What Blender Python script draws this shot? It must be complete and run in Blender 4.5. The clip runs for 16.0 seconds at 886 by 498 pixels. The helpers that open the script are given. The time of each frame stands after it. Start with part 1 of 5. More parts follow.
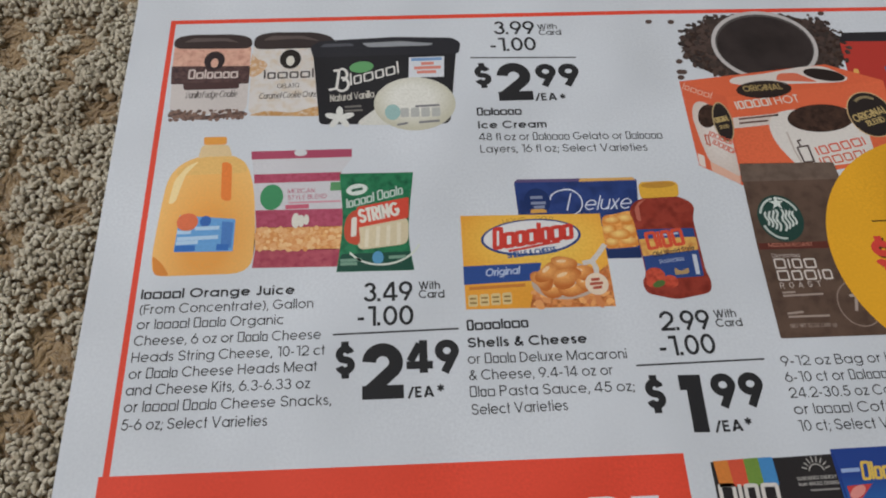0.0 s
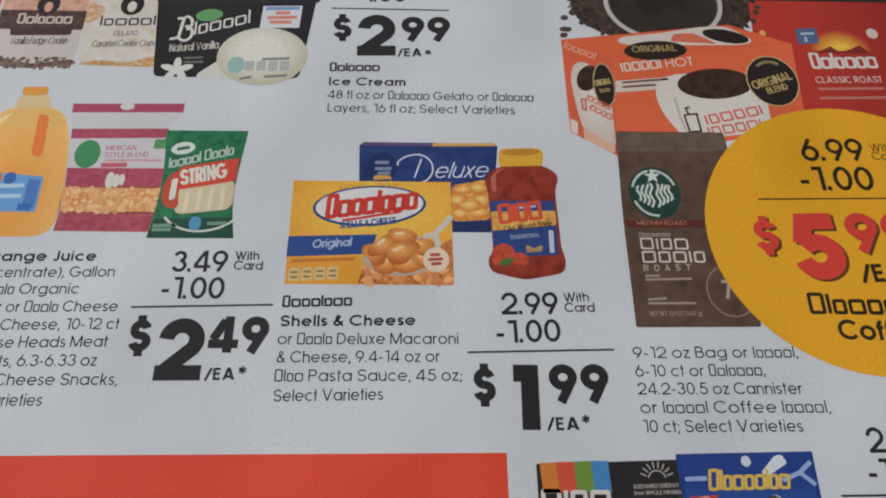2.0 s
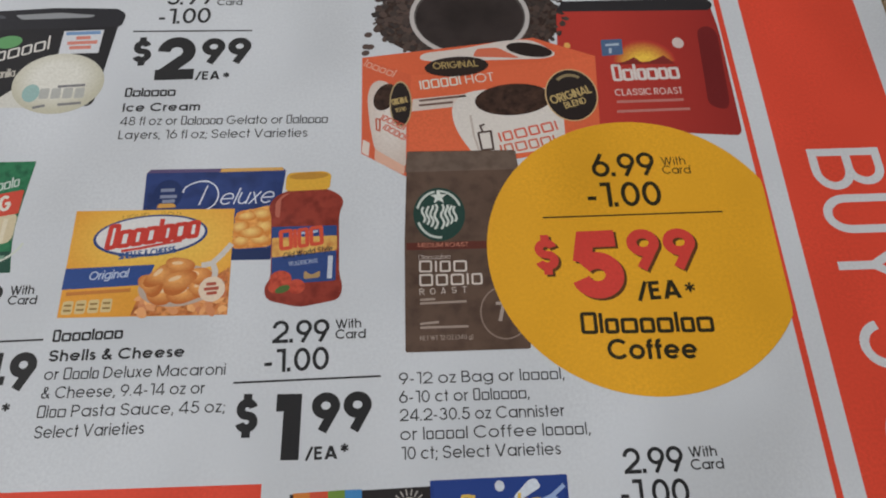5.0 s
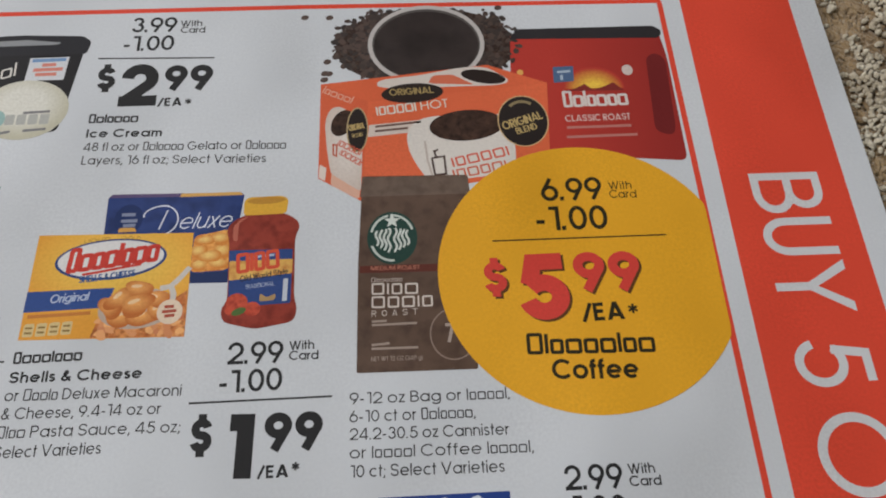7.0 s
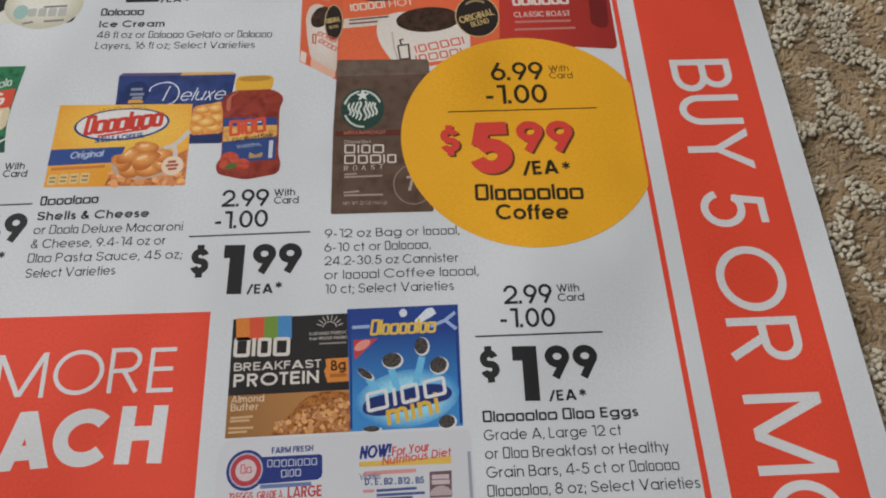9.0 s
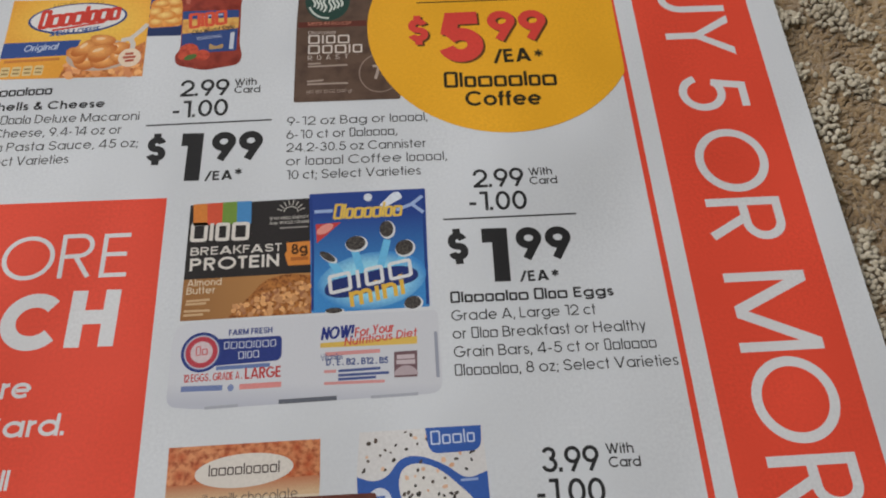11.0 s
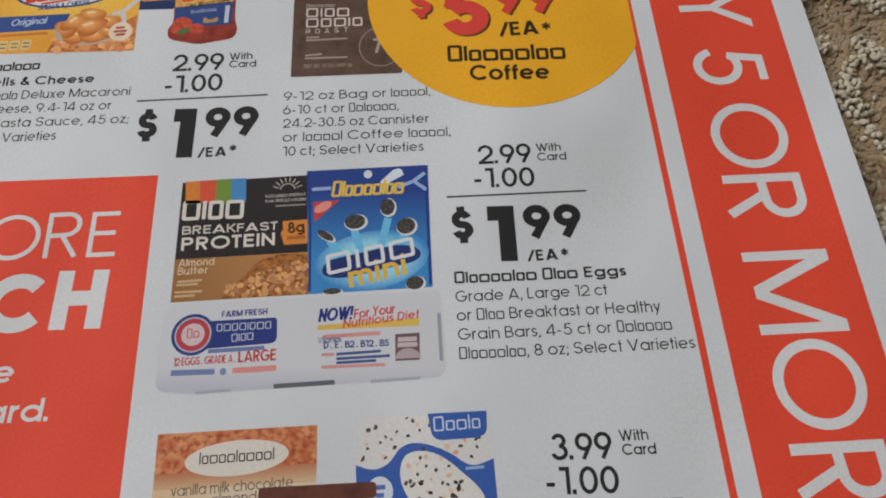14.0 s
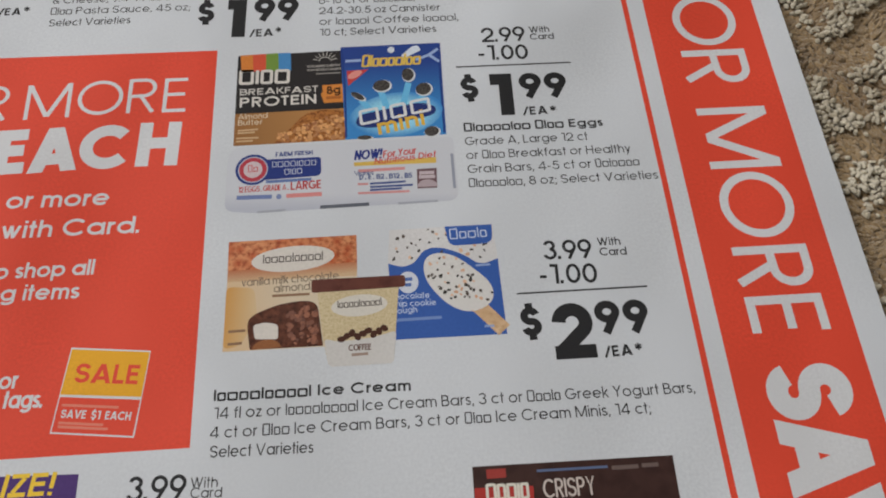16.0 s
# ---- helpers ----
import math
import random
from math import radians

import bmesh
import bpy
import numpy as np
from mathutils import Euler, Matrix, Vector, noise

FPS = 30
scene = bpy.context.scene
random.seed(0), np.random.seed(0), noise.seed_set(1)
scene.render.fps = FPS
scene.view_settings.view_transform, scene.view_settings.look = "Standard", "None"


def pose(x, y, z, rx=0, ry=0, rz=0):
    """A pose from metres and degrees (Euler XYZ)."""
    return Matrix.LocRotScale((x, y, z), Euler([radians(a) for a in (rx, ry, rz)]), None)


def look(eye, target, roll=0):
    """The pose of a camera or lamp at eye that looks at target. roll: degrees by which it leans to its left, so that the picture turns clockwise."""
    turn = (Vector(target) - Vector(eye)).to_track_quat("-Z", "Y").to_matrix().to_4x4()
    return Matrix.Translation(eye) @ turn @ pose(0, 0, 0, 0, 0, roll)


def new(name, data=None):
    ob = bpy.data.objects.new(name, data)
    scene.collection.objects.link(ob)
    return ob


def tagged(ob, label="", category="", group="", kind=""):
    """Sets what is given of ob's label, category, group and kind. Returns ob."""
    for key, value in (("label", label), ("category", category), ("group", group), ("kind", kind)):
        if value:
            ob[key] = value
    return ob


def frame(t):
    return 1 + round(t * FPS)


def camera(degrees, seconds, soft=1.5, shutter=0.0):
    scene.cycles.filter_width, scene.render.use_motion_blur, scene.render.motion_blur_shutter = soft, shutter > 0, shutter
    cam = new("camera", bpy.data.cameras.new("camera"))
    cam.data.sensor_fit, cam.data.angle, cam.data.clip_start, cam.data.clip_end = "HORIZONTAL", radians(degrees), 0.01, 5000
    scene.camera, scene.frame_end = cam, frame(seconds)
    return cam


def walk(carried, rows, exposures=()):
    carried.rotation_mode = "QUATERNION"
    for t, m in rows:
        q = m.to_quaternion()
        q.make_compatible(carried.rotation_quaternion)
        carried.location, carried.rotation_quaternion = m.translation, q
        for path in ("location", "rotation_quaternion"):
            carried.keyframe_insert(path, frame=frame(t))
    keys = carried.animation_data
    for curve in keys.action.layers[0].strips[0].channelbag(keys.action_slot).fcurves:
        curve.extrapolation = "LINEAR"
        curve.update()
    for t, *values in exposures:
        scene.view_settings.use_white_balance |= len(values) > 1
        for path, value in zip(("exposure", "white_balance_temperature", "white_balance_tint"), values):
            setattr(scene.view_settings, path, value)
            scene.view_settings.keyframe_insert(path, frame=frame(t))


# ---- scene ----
SOFT = 1.95
# seconds, stops, kelvin, tint
EXPOSURES = [(0.0, -0.08, 6370, 10), (3.0, -0.11, 6450, 10), (7.0, -0.06, 6540, 10), (9.5, 0.02, 6640, 10), (16.0, 0.0, 6660, 10)]
# the walk: seconds, eye in metres, tilt, lean and turn in degrees
cam = camera(60.0, 16.0, soft=SOFT)
ROWS = [
    (0.0, -0.04945, -0.05232, 0.15994, 27.272, -1.640, -2.792),
    (0.5, -0.03548, -0.05373, 0.15033, 27.669, -0.853, -1.905),
    (1.0, -0.02976, -0.05104, 0.14724, 26.664, -0.953, -1.109),
    (1.5, -0.01923, -0.04658, 0.14245, 26.328, -1.168, -1.035),
    (2.0, -0.00841, -0.04781, 0.14265, 26.111, -1.272, -0.733),
    (2.5, -0.00065, -0.04602, 0.14151, 25.649, -1.399, -0.841),
    (3.0, 0.00743, -0.04583, 0.14246, 25.079, -1.161, -0.913),
    (3.5, 0.01740, -0.04335, 0.14417, 24.922, -1.147, -1.339),
    (3.7, 0.02187, -0.04389, 0.14414, 24.748, -0.816, -1.390),
    (6.0, 0.04059, -0.03861, 0.15018, 24.835, -0.683, -2.424),
    (6.5, 0.04211, -0.04088, 0.15044, 25.284, -1.123, -2.532),
    (7.0, 0.04662, -0.04007, 0.15401, 25.236, -1.134, -2.465),
    (7.5, 0.04991, -0.04464, 0.16571, 25.372, -1.384, -2.482),
    (8.0, 0.04401, -0.05967, 0.16986, 25.085, -1.874, -2.536),
    (8.5, 0.04875, -0.06764, 0.17278, 24.836, -1.784, -2.411),
    (9.0, 0.05253, -0.08282, 0.16694, 24.918, -1.603, -2.621),
    (9.5, 0.05903, -0.09384, 0.16453, 25.046, -1.459, -2.943),
    (10.0, 0.05904, -0.10107, 0.16597, 24.760, -1.497, -3.273),
    (10.2, 0.05956, -0.10494, 0.16283, 25.139, -1.255, -3.437),
    (12.5, 0.06030, -0.10406, 0.14086, 25.248, -1.038, -2.971),
    (13.0, 0.06169, -0.10415, 0.14173, 25.465, -1.059, -3.050),
    (13.5, 0.06088, -0.10276, 0.14069, 25.318, -1.037, -3.147),
    (14.0, 0.06037, -0.10576, 0.13991, 25.331, -0.666, -3.175),
    (14.5, 0.05841, -0.11604, 0.14099, 25.683, -0.878, -3.460),
    (15.0, 0.05971, -0.12960, 0.14527, 25.064, -0.963, -3.583),
    (15.5, 0.05660, -0.13979, 0.15442, 24.943, -1.338, -3.729),
    (16.0, 0.05139, -0.15160, 0.15671, 25.126, -1.412, -3.922),
]
walk(cam, [(t, pose(x, y, z, rx, ry, rz)) for t, x, y, z, rx, ry, rz in ROWS],
     exposures=EXPOSURES)

# ---- light: soft daylight from one assumed, unseen window of a closed room ----
world = bpy.data.worlds.new("world")
scene.world = world
world.use_nodes = True
sky = world.node_tree.nodes.new("ShaderNodeTexSky")
sky.sky_type, sky.sun_disc = "NISHITA", False
sky.sun_elevation, sky.sun_rotation = radians(35), radians(200)
back = world.node_tree.nodes["Background"]
back.inputs["Strength"].default_value = 0.1
world.node_tree.links.new(sky.outputs["Color"], back.inputs["Color"])

# area lamp added at the assumed window; placed so light falls off rightwards
window_light = new("window_light", bpy.data.lights.new("window_light", "AREA"))
window_light.data.shape, window_light.data.size, window_light.data.size_y = "RECTANGLE", 1.3, 1.0
window_light.data.energy, window_light.data.color = 25.6, (0.995, 0.985, 0.975)
window_light.matrix_world = look((-0.97, 0.4, 1.3), (0.1, 0.12, 0.3))


# ---- materials ----
FULL = 0.94


def linear(code, gain=1.0):
    """A linear colour from a six-digit hex code."""
    out = []
    for i in (0, 2, 4):
        c = int(code[i:i + 2], 16) / 255
        out.append(min(0.9, gain * (c / 12.92 if c <= 0.04045 else ((c + 0.055) / 1.055) ** 2.4)))
    mean = sum(out) / 3
    return (*[mean + (c - mean) * FULL for c in out], 1.0)


def nodes_of(name):
    mat = bpy.data.materials.new(name)
    mat.use_nodes = True
    tree = mat.node_tree
    return mat, tree, tree.nodes["Principled BSDF"]


def add(tree, kind, **values):
    node = tree.nodes.new(kind)
    for key, value in values.items():
        node.inputs[key.replace("_", " ").title() if key != "w" else "W"].default_value = value
    return node


def relief(tree, bsdf, fine=0.12):
    """The sheet's slow waves and its fine tooth, shared by bare paper and ink."""
    tooth = add(tree, "ShaderNodeBump", strength=fine, distance=0.0001)
    tree.links.new(grain(tree, 900.0, 3.0), tooth.inputs["Height"])
    wave = add(tree, "ShaderNodeBump", strength=1.0, distance=WAVE)
    tree.links.new(grain(tree, 17.0, 1.5), wave.inputs["Height"])
    tree.links.new(tooth.outputs["Normal"], wave.inputs["Normal"])
    tree.links.new(wave.outputs["Normal"], bsdf.inputs["Normal"])


WAVE = 0.009


def place_of(tree):
    return tree.nodes.new("ShaderNodeNewGeometry").outputs["Position"]


def mixed(tree, factor, a, b):
    """A colour between a and b (colours or sockets) by the socket factor."""
    mix = tree.nodes.new("ShaderNodeMix")
    mix.data_type = "RGBA"
    tree.links.new(factor, mix.inputs["Factor"])
    for socket, value in ((mix.inputs[6], a), (mix.inputs[7], b)):
        if isinstance(value, tuple):
            socket.default_value = value
        else:
            tree.links.new(value, socket)
    return mix.outputs[2]


def ramp(tree, socket, low, high):
    node = tree.nodes.new("ShaderNodeMapRange")
    node.inputs["From Min"].default_value, node.inputs["From Max"].default_value = low, high
    tree.links.new(socket, node.inputs["Value"])
    return node.outputs["Result"]


def grain(tree, scale, detail=2.0):
    node = add(tree, "ShaderNodeTexNoise", scale=scale, detail=detail)
    tree.links.new(place_of(tree), node.inputs["Vector"])
    return node.outputs["Fac"]


def cells(tree, scale, out="Distance"):
    node = add(tree, "ShaderNodeTexVoronoi", scale=scale)
    tree.links.new(place_of(tree), node.inputs["Vector"])
    return node.outputs[out]


def times(color, k):
    return (*[min(0.95, c * k) for c in color[:3]], 1.0)


GAIN = 1.1
INKS = {}


def ink(code, rough=0.62):
    """Ink printed on thin paper: the colour with fine print grain and soft uneven coverage."""
    if code in INKS:
        return INKS[code]
    mat, tree, bsdf = nodes_of("ink_" + code)
    base = linear(code, GAIN)
    fine = mixed(tree, ramp(tree, grain(tree, 1500.0, 3.0), 0.3, 0.7), times(base, 0.89), times(base, 1.08))
    color = mixed(tree, ramp(tree, grain(tree, 60.0, 3.0), 0.3, 0.7), fine, times(base, 0.96))
    tree.links.new(color, bsdf.inputs["Base Color"])
    bsdf.inputs["Roughness"].default_value = rough
    bsdf.inputs["Specular IOR Level"].default_value = 0.16
    relief(tree, bsdf)
    INKS[code] = mat
    return mat


def mottled(one, two, three, scale, kind="noise"):
    """A printed photograph of food, nuts or marble: three inks mingled at one size of pattern (per metre)."""
    key = one + two + three + kind + str(scale)
    if key in INKS:
        return INKS[key]
    mat, tree, bsdf = nodes_of("print_" + key)
    a, b, c = (linear(code, GAIN) for code in (one, two, three))
    if kind == "cells":
        large = ramp(tree, cells(tree, scale), 0.1, 0.75)
    elif kind == "crumbs":
        node = cells(tree, scale, "Color")
        split = tree.nodes.new("ShaderNodeSeparateColor")
        tree.links.new(node, split.inputs["Color"])
        large = split.outputs["Red"]
    else:
        large = ramp(tree, grain(tree, scale, 3.0), 0.32, 0.68)
    small = ramp(tree, grain(tree, scale * 2.3, 3.0), 0.45, 0.7)
    color = mixed(tree, small, mixed(tree, large, a, b), c)
    tree.links.new(color, bsdf.inputs["Base Color"])
    bsdf.inputs["Roughness"].default_value = 0.6
    bsdf.inputs["Specular IOR Level"].default_value = 0.16
    relief(tree, bsdf)
    INKS[key] = mat
    return mat


def shaded_print(one, two, x0, y0, x1, y1):
    """A print whose ink runs from one colour to another between two places on the page, in mm."""
    key = one + two + "%s%s%s%s" % (x0, y0, x1, y1)
    mat, tree, bsdf = nodes_of("blend_" + one + two)
    a, b = linear(one, GAIN), linear(two, GAIN)
    dx, dy = (x1 - x0) / 1000, (y1 - y0) / 1000
    size = dx * dx + dy * dy
    dot = tree.nodes.new("ShaderNodeVectorMath")
    dot.operation = "DOT_PRODUCT"
    tree.links.new(place_of(tree), dot.inputs[0])
    dot.inputs[1].default_value = (dx / size, dy / size, 0)
    start = (x0 * dx + y0 * dy) / 1000 / size
    color = mixed(tree, ramp(tree, dot.outputs["Value"], start, start + 1), a, b)
    color = mixed(tree, ramp(tree, grain(tree, 2600.0), 0.2, 2.2), color, times(b, 0.8))
    tree.links.new(color, bsdf.inputs["Base Color"])
    bsdf.inputs["Roughness"].default_value = 0.6
    bsdf.inputs["Specular IOR Level"].default_value = 0.16
    return mat


def round_print(one, two, cx, cy, rx, ry, near=0.2, far=1.0):
    """A print whose ink runs from one colour in the middle of an oval on the page to another at its rim, in mm."""
    mat, tree, bsdf = nodes_of("round_" + one + two)
    shift = tree.nodes.new("ShaderNodeMapping")
    shift.inputs["Location"].default_value = (-cx / rx, -cy / ry, 0)
    shift.inputs["Scale"].default_value = (1000 / rx, 1000 / ry, 0)
    tree.links.new(place_of(tree), shift.inputs["Vector"])
    far_off = tree.nodes.new("ShaderNodeVectorMath")
    far_off.operation = "LENGTH"
    tree.links.new(shift.outputs["Vector"], far_off.inputs[0])
    a, b = linear(one, GAIN), linear(two, GAIN)
    color = mixed(tree, ramp(tree, far_off.outputs["Value"], near, far), a, b)
    color = mixed(tree, ramp(tree, grain(tree, 1500.0, 3.0), 0.35, 1.6), color, times(b, 0.7))
    tree.links.new(color, bsdf.inputs["Base Color"])
    bsdf.inputs["Roughness"].default_value = 0.6
    bsdf.inputs["Specular IOR Level"].default_value = 0.16
    relief(tree, bsdf)
    return mat


def paper_material():
    mat, tree, bsdf = nodes_of("newsprint")
    fine = mixed(tree, ramp(tree, grain(tree, 1500.0, 4.0), 0.3, 0.7), (0.575, 0.602, 0.645, 1), (0.66, 0.692, 0.732, 1))
    color = mixed(tree, ramp(tree, grain(tree, 35.0, 3.0), 0.35, 0.7), fine, (0.597, 0.627, 0.67, 1))
    tree.links.new(color, bsdf.inputs["Base Color"])
    bsdf.inputs["Roughness"].default_value = 0.6
    bsdf.inputs["Specular IOR Level"].default_value = 0.16
    relief(tree, bsdf, 0.15)
    return mat


def yarn_material(name, low, high, near=True):
    """Carpet yarn between two tones, every nub a little different, with fine fibres."""
    mat, tree, bsdf = nodes_of(name)
    color = mixed(tree, ramp(tree, grain(tree, 420.0, 4.0), 0.3, 0.7), linear(low), linear(high))
    if near:
        spread = tree.nodes.new("ShaderNodeNewGeometry").outputs["Random Per Island"]
        color = mixed(tree, ramp(tree, spread, 0.0, 1.3), color, linear(low))
    color = mixed(tree, ramp(tree, grain(tree, 45.0, 2.0), 0.35, 0.75), color, linear(high))
    tree.links.new(color, bsdf.inputs["Base Color"])
    bsdf.inputs["Roughness"].default_value = 0.95
    bsdf.inputs["Specular IOR Level"].default_value = 0.15
    bsdf.inputs["Sheen Weight"].default_value = 0.45
    bump = add(tree, "ShaderNodeBump", strength=1.0, distance=0.0009)
    tree.links.new(grain(tree, 2600.0, 3.0) if near else cells(tree, 500.0), bump.inputs["Height"])
    tree.links.new(bump.outputs["Normal"], bsdf.inputs["Normal"])
    return mat


def wall_paint(name, color):
    mat, tree, bsdf = nodes_of(name)
    mottle = mixed(tree, ramp(tree, grain(tree, 6.0, 3.0), 0.3, 0.7), color, times(color, 0.95))
    tree.links.new(mottle, bsdf.inputs["Base Color"])
    bsdf.inputs["Roughness"].default_value = 0.8
    bump = add(tree, "ShaderNodeBump", strength=0.1, distance=0.001)
    tree.links.new(grain(tree, 220.0, 2.0), bump.inputs["Height"])
    tree.links.new(bump.outputs["Normal"], bsdf.inputs["Normal"])
    return mat


PAPER = paper_material()
WALL = wall_paint("wall_paint", (0.62, 0.61, 0.58, 1))
BLACK, RED, GOLD = ink("2a2a2c"), ink("da4229"), ink("e1a200")


# ---- building helpers: page places in mm, the sheet's face at z = 0 ----
LAYER = 0.000004


def part(name, bm, material, parent, label=""):
    mesh = bpy.data.meshes.new(name)
    bm.to_mesh(mesh)
    bm.free()
    mesh.materials.append(material)
    ob = new(name, mesh)
    ob.parent = parent
    return tagged(ob, label)


def box(bm, x0, y0, z0, x1, y1, z1):
    made = bmesh.ops.create_cube(bm, size=1.0)["verts"]
    for v in made:
        v.co = Vector(((x0 + x1) / 2 + v.co.x * (x1 - x0), (y0 + y1) / 2 + v.co.y * (y1 - y0), (z0 + z1) / 2 + v.co.z * (z1 - z0)))


def face(name, parent, points, mat, layer, label=""):
    """A flat printed shape with the given outline."""
    bm = bmesh.new()
    bm.faces.new([bm.verts.new((x / 1000, y / 1000, layer * LAYER)) for x, y in points])
    bmesh.ops.recalc_face_normals(bm, faces=bm.faces)
    if bm.faces[:][0].normal.z < 0:
        bmesh.ops.reverse_faces(bm, faces=bm.faces)
    return part(name, bm, mat, parent, label)


def rounded(points, radius, steps=5):
    """The outline with its corners rounded, by a radius in mm (one number, or one for each corner)."""
    out = []
    for i, p in enumerate(points):
        r = radius[i] if isinstance(radius, tuple) else radius
        p, a, b = Vector(p), Vector(points[i - 1]), Vector(points[(i + 1) % len(points)])
        if r <= 0:
            out.append(tuple(p))
            continue
        u, v = a - p, b - p
        ru, rv = min(r, u.length * 0.49), min(r, v.length * 0.49)
        s, e = p + u.normalized() * ru, p + v.normalized() * rv
        for k in range(steps + 1):
            f = k / steps
            out.append(tuple(s * (1 - f) ** 2 + p * 2 * f * (1 - f) + e * f * f))
    return out


def shape(name, parent, points, mat, layer, radius=0.0, label=""):
    return face(name, parent, rounded(points, radius) if radius else points, mat, layer, label)


def oval(cx, cy, rx, ry, turn=0.0, start=0.0, end=360.0, n=40):
    out = []
    full = abs(end - start) >= 360
    c, s = math.cos(radians(turn)), math.sin(radians(turn))
    for i in range(n if full else n + 1):
        a = radians(start + (end - start) * i / n)
        x, y = rx * math.cos(a), ry * math.sin(a)
        out.append((cx + x * c - y * s, cy + x * s + y * c))
    return out


def disc(name, parent, cx, cy, rx, ry, mat, layer, turn=0.0, label=""):
    return face(name, parent, oval(cx, cy, rx, ry, turn), mat, layer, label)


def ribbon(bm, points, width, layer, closed=False):
    """A flat band of even width along a line; square ends."""
    pts = [Vector(p) for i, p in enumerate(points) if i == 0 or (Vector(p) - Vector(points[i - 1])).length > 1e-5]
    n = len(pts)
    left, right = [], []
    for i, p in enumerate(pts):
        a = pts[i - 1] if (i or closed) else None
        b = pts[(i + 1) % n] if (i < n - 1 or closed) else None
        d0 = (p - a).normalized() if a is not None else (b - p).normalized()
        d1 = (b - p).normalized() if b is not None else d0
        nrm = Vector((-(d0.y + d1.y), d0.x + d1.x))
        nrm = nrm.normalized() if nrm.length > 1e-6 else Vector((-d0.y, d0.x))
        k = 1 / max(0.45, nrm.dot(Vector((-d0.y, d0.x))))
        for side, store in ((0.5, left), (-0.5, right)):
            q = p + nrm * width * side * k
            store.append(bm.verts.new((q.x / 1000, q.y / 1000, layer * LAYER)))
    for i in range(n if closed else n - 1):
        j = (i + 1) % n
        bm.faces.new((left[i], right[i], right[j], left[j]))


def lines(name, parent, paths, width, mat, layer, closed=False, label=""):
    bm = bmesh.new()
    for k, path in enumerate(paths):
        ribbon(bm, path, width, layer + 0.15 * (k % 5), closed)
    return part(name, bm, mat, parent, label)


# ---- lettering ----
def glyph(ch, w):
    """The strokes of a round geometric letter or figure of height 1, drawn with a pen of width w, and its width."""
    h = w / 2
    t = 1 - h

    def arc(cx, cy, rx, ry, a, b, n=22):
        return oval(cx, cy, rx, ry, 0, a, b, n)
    if ch in "0O":
        wide = 0.66 if ch == "0" else 0.98
        return [oval(wide / 2, 0.5, wide / 2 - h, 0.5 - h, n=44) + [None]], wide
    if ch == "1":
        x = 0.36 + w * 0.45
        return [[(x - h, 0), (x - h, 1)], [(x - h * 1.9, t), (0.06, t)]], x
    if ch == "2":
        r = 0.35 - h
        return [arc(0.35, 1 - h - r, r, r, 178, -40, 26) + [(h * 0.8, h * 0.9)], [(0, h), (0.7, h)]], 0.7
    if ch == "3":
        q, p = (t - 0.53) / 2, (0.53 - h) / 2
        return [arc(0.33, t - q, 0.29 - h, q, 165, -88), arc(0.33, h + p, 0.33 - h, p, 88, -168)], 0.66
    if ch == "4":
        return [[(0.60 - h, 0), (0.60 - h, 1)], [(0.58 - h * 1.6, 1 - h * 0.9), (h * 0.9, 0.24 + h)], [(0, 0.24), (0.74, 0.24)]], 0.74
    if ch == "5":
        r = 0.34 - h
        return [[(0.62, t), (0.19 + h * 0.4, t), (0.13 + h * 0.3, 0.47 + h * 0.5)], arc(0.34, r + h, r, r, 140, -165, 28)], 0.68
    if ch in "69":
        r = 0.345 - h
        ring = oval(0.345, r + h, r, r, n=36)
        tail = [(0.345 - r * 0.93, r + h + r * 0.35), (0.39 + h * 0.3, 1)]
        both = [ring + [None], tail]
        if ch == "9":
            both = [[None if p is None else (0.69 - p[0], 1 - p[1]) for p in s] for s in both]
        return both, 0.69
    if ch in "$S":
        a, b = (0.62, 0.335) if ch == "$" else (0.66, 0.36)
        r = 0.25 - h * 0.5
        s = arc(b, 0.75 - h * 0.5, a / 2 - h, r, 12, 262, 20) + arc(b, 0.25 + h * 0.5, a / 2 - h * 0.9, r, 82, -168, 20)
        if ch == "S":
            return [s], a + 0.04
        return [s, [(b, t - 0.02), (b, 1.14)], [(b, h + 0.02), (b, -0.14)]], a + 0.05
    if ch == "-":
        return [[(0, 0.36), (0.3, 0.36)]], 0.34
    if ch == ".":
        return [[(0.05, 0), (0.05, w * 1.15)]], 0.1 + h
    if ch == "/":
        return [[(0.0, -0.02), (0.42, 1.0)]], 0.42
    if ch == "B":
        return [[(h, 0), (h, 1)], [(h, t), (0.31, t)] + arc(0.32, 0.76 - h * 0.5, 0.22, 0.24 - h * 0.5, 88, -88, 12) + [(h, 0.52)],
                [(h, 0.52), (0.33, 0.52)] + arc(0.34, 0.26 + h * 0.5, 0.27, 0.26 - h * 0.5, 85, -88, 12) + [(h, h)]], 0.64
    if ch == "U":
        return [[(h, 1), (h, 0.34)] + arc(0.34, 0.34, 0.34 - h, 0.34 - h, 180, 360, 18) + [(0.68 - h, 1)]], 0.68
    if ch == "Y":
        k = w * 1.15
        return [["fill", (0, 1), (k, 1), (0.36 + h, 0.46), (0.36 - h, 0.46)], ["fill", (0.72, 1), (0.72 - k, 1), (0.36 - h, 0.46), (0.36 + h, 0.46)], [(0.36, 0.5), (0.36, 0)]], 0.72
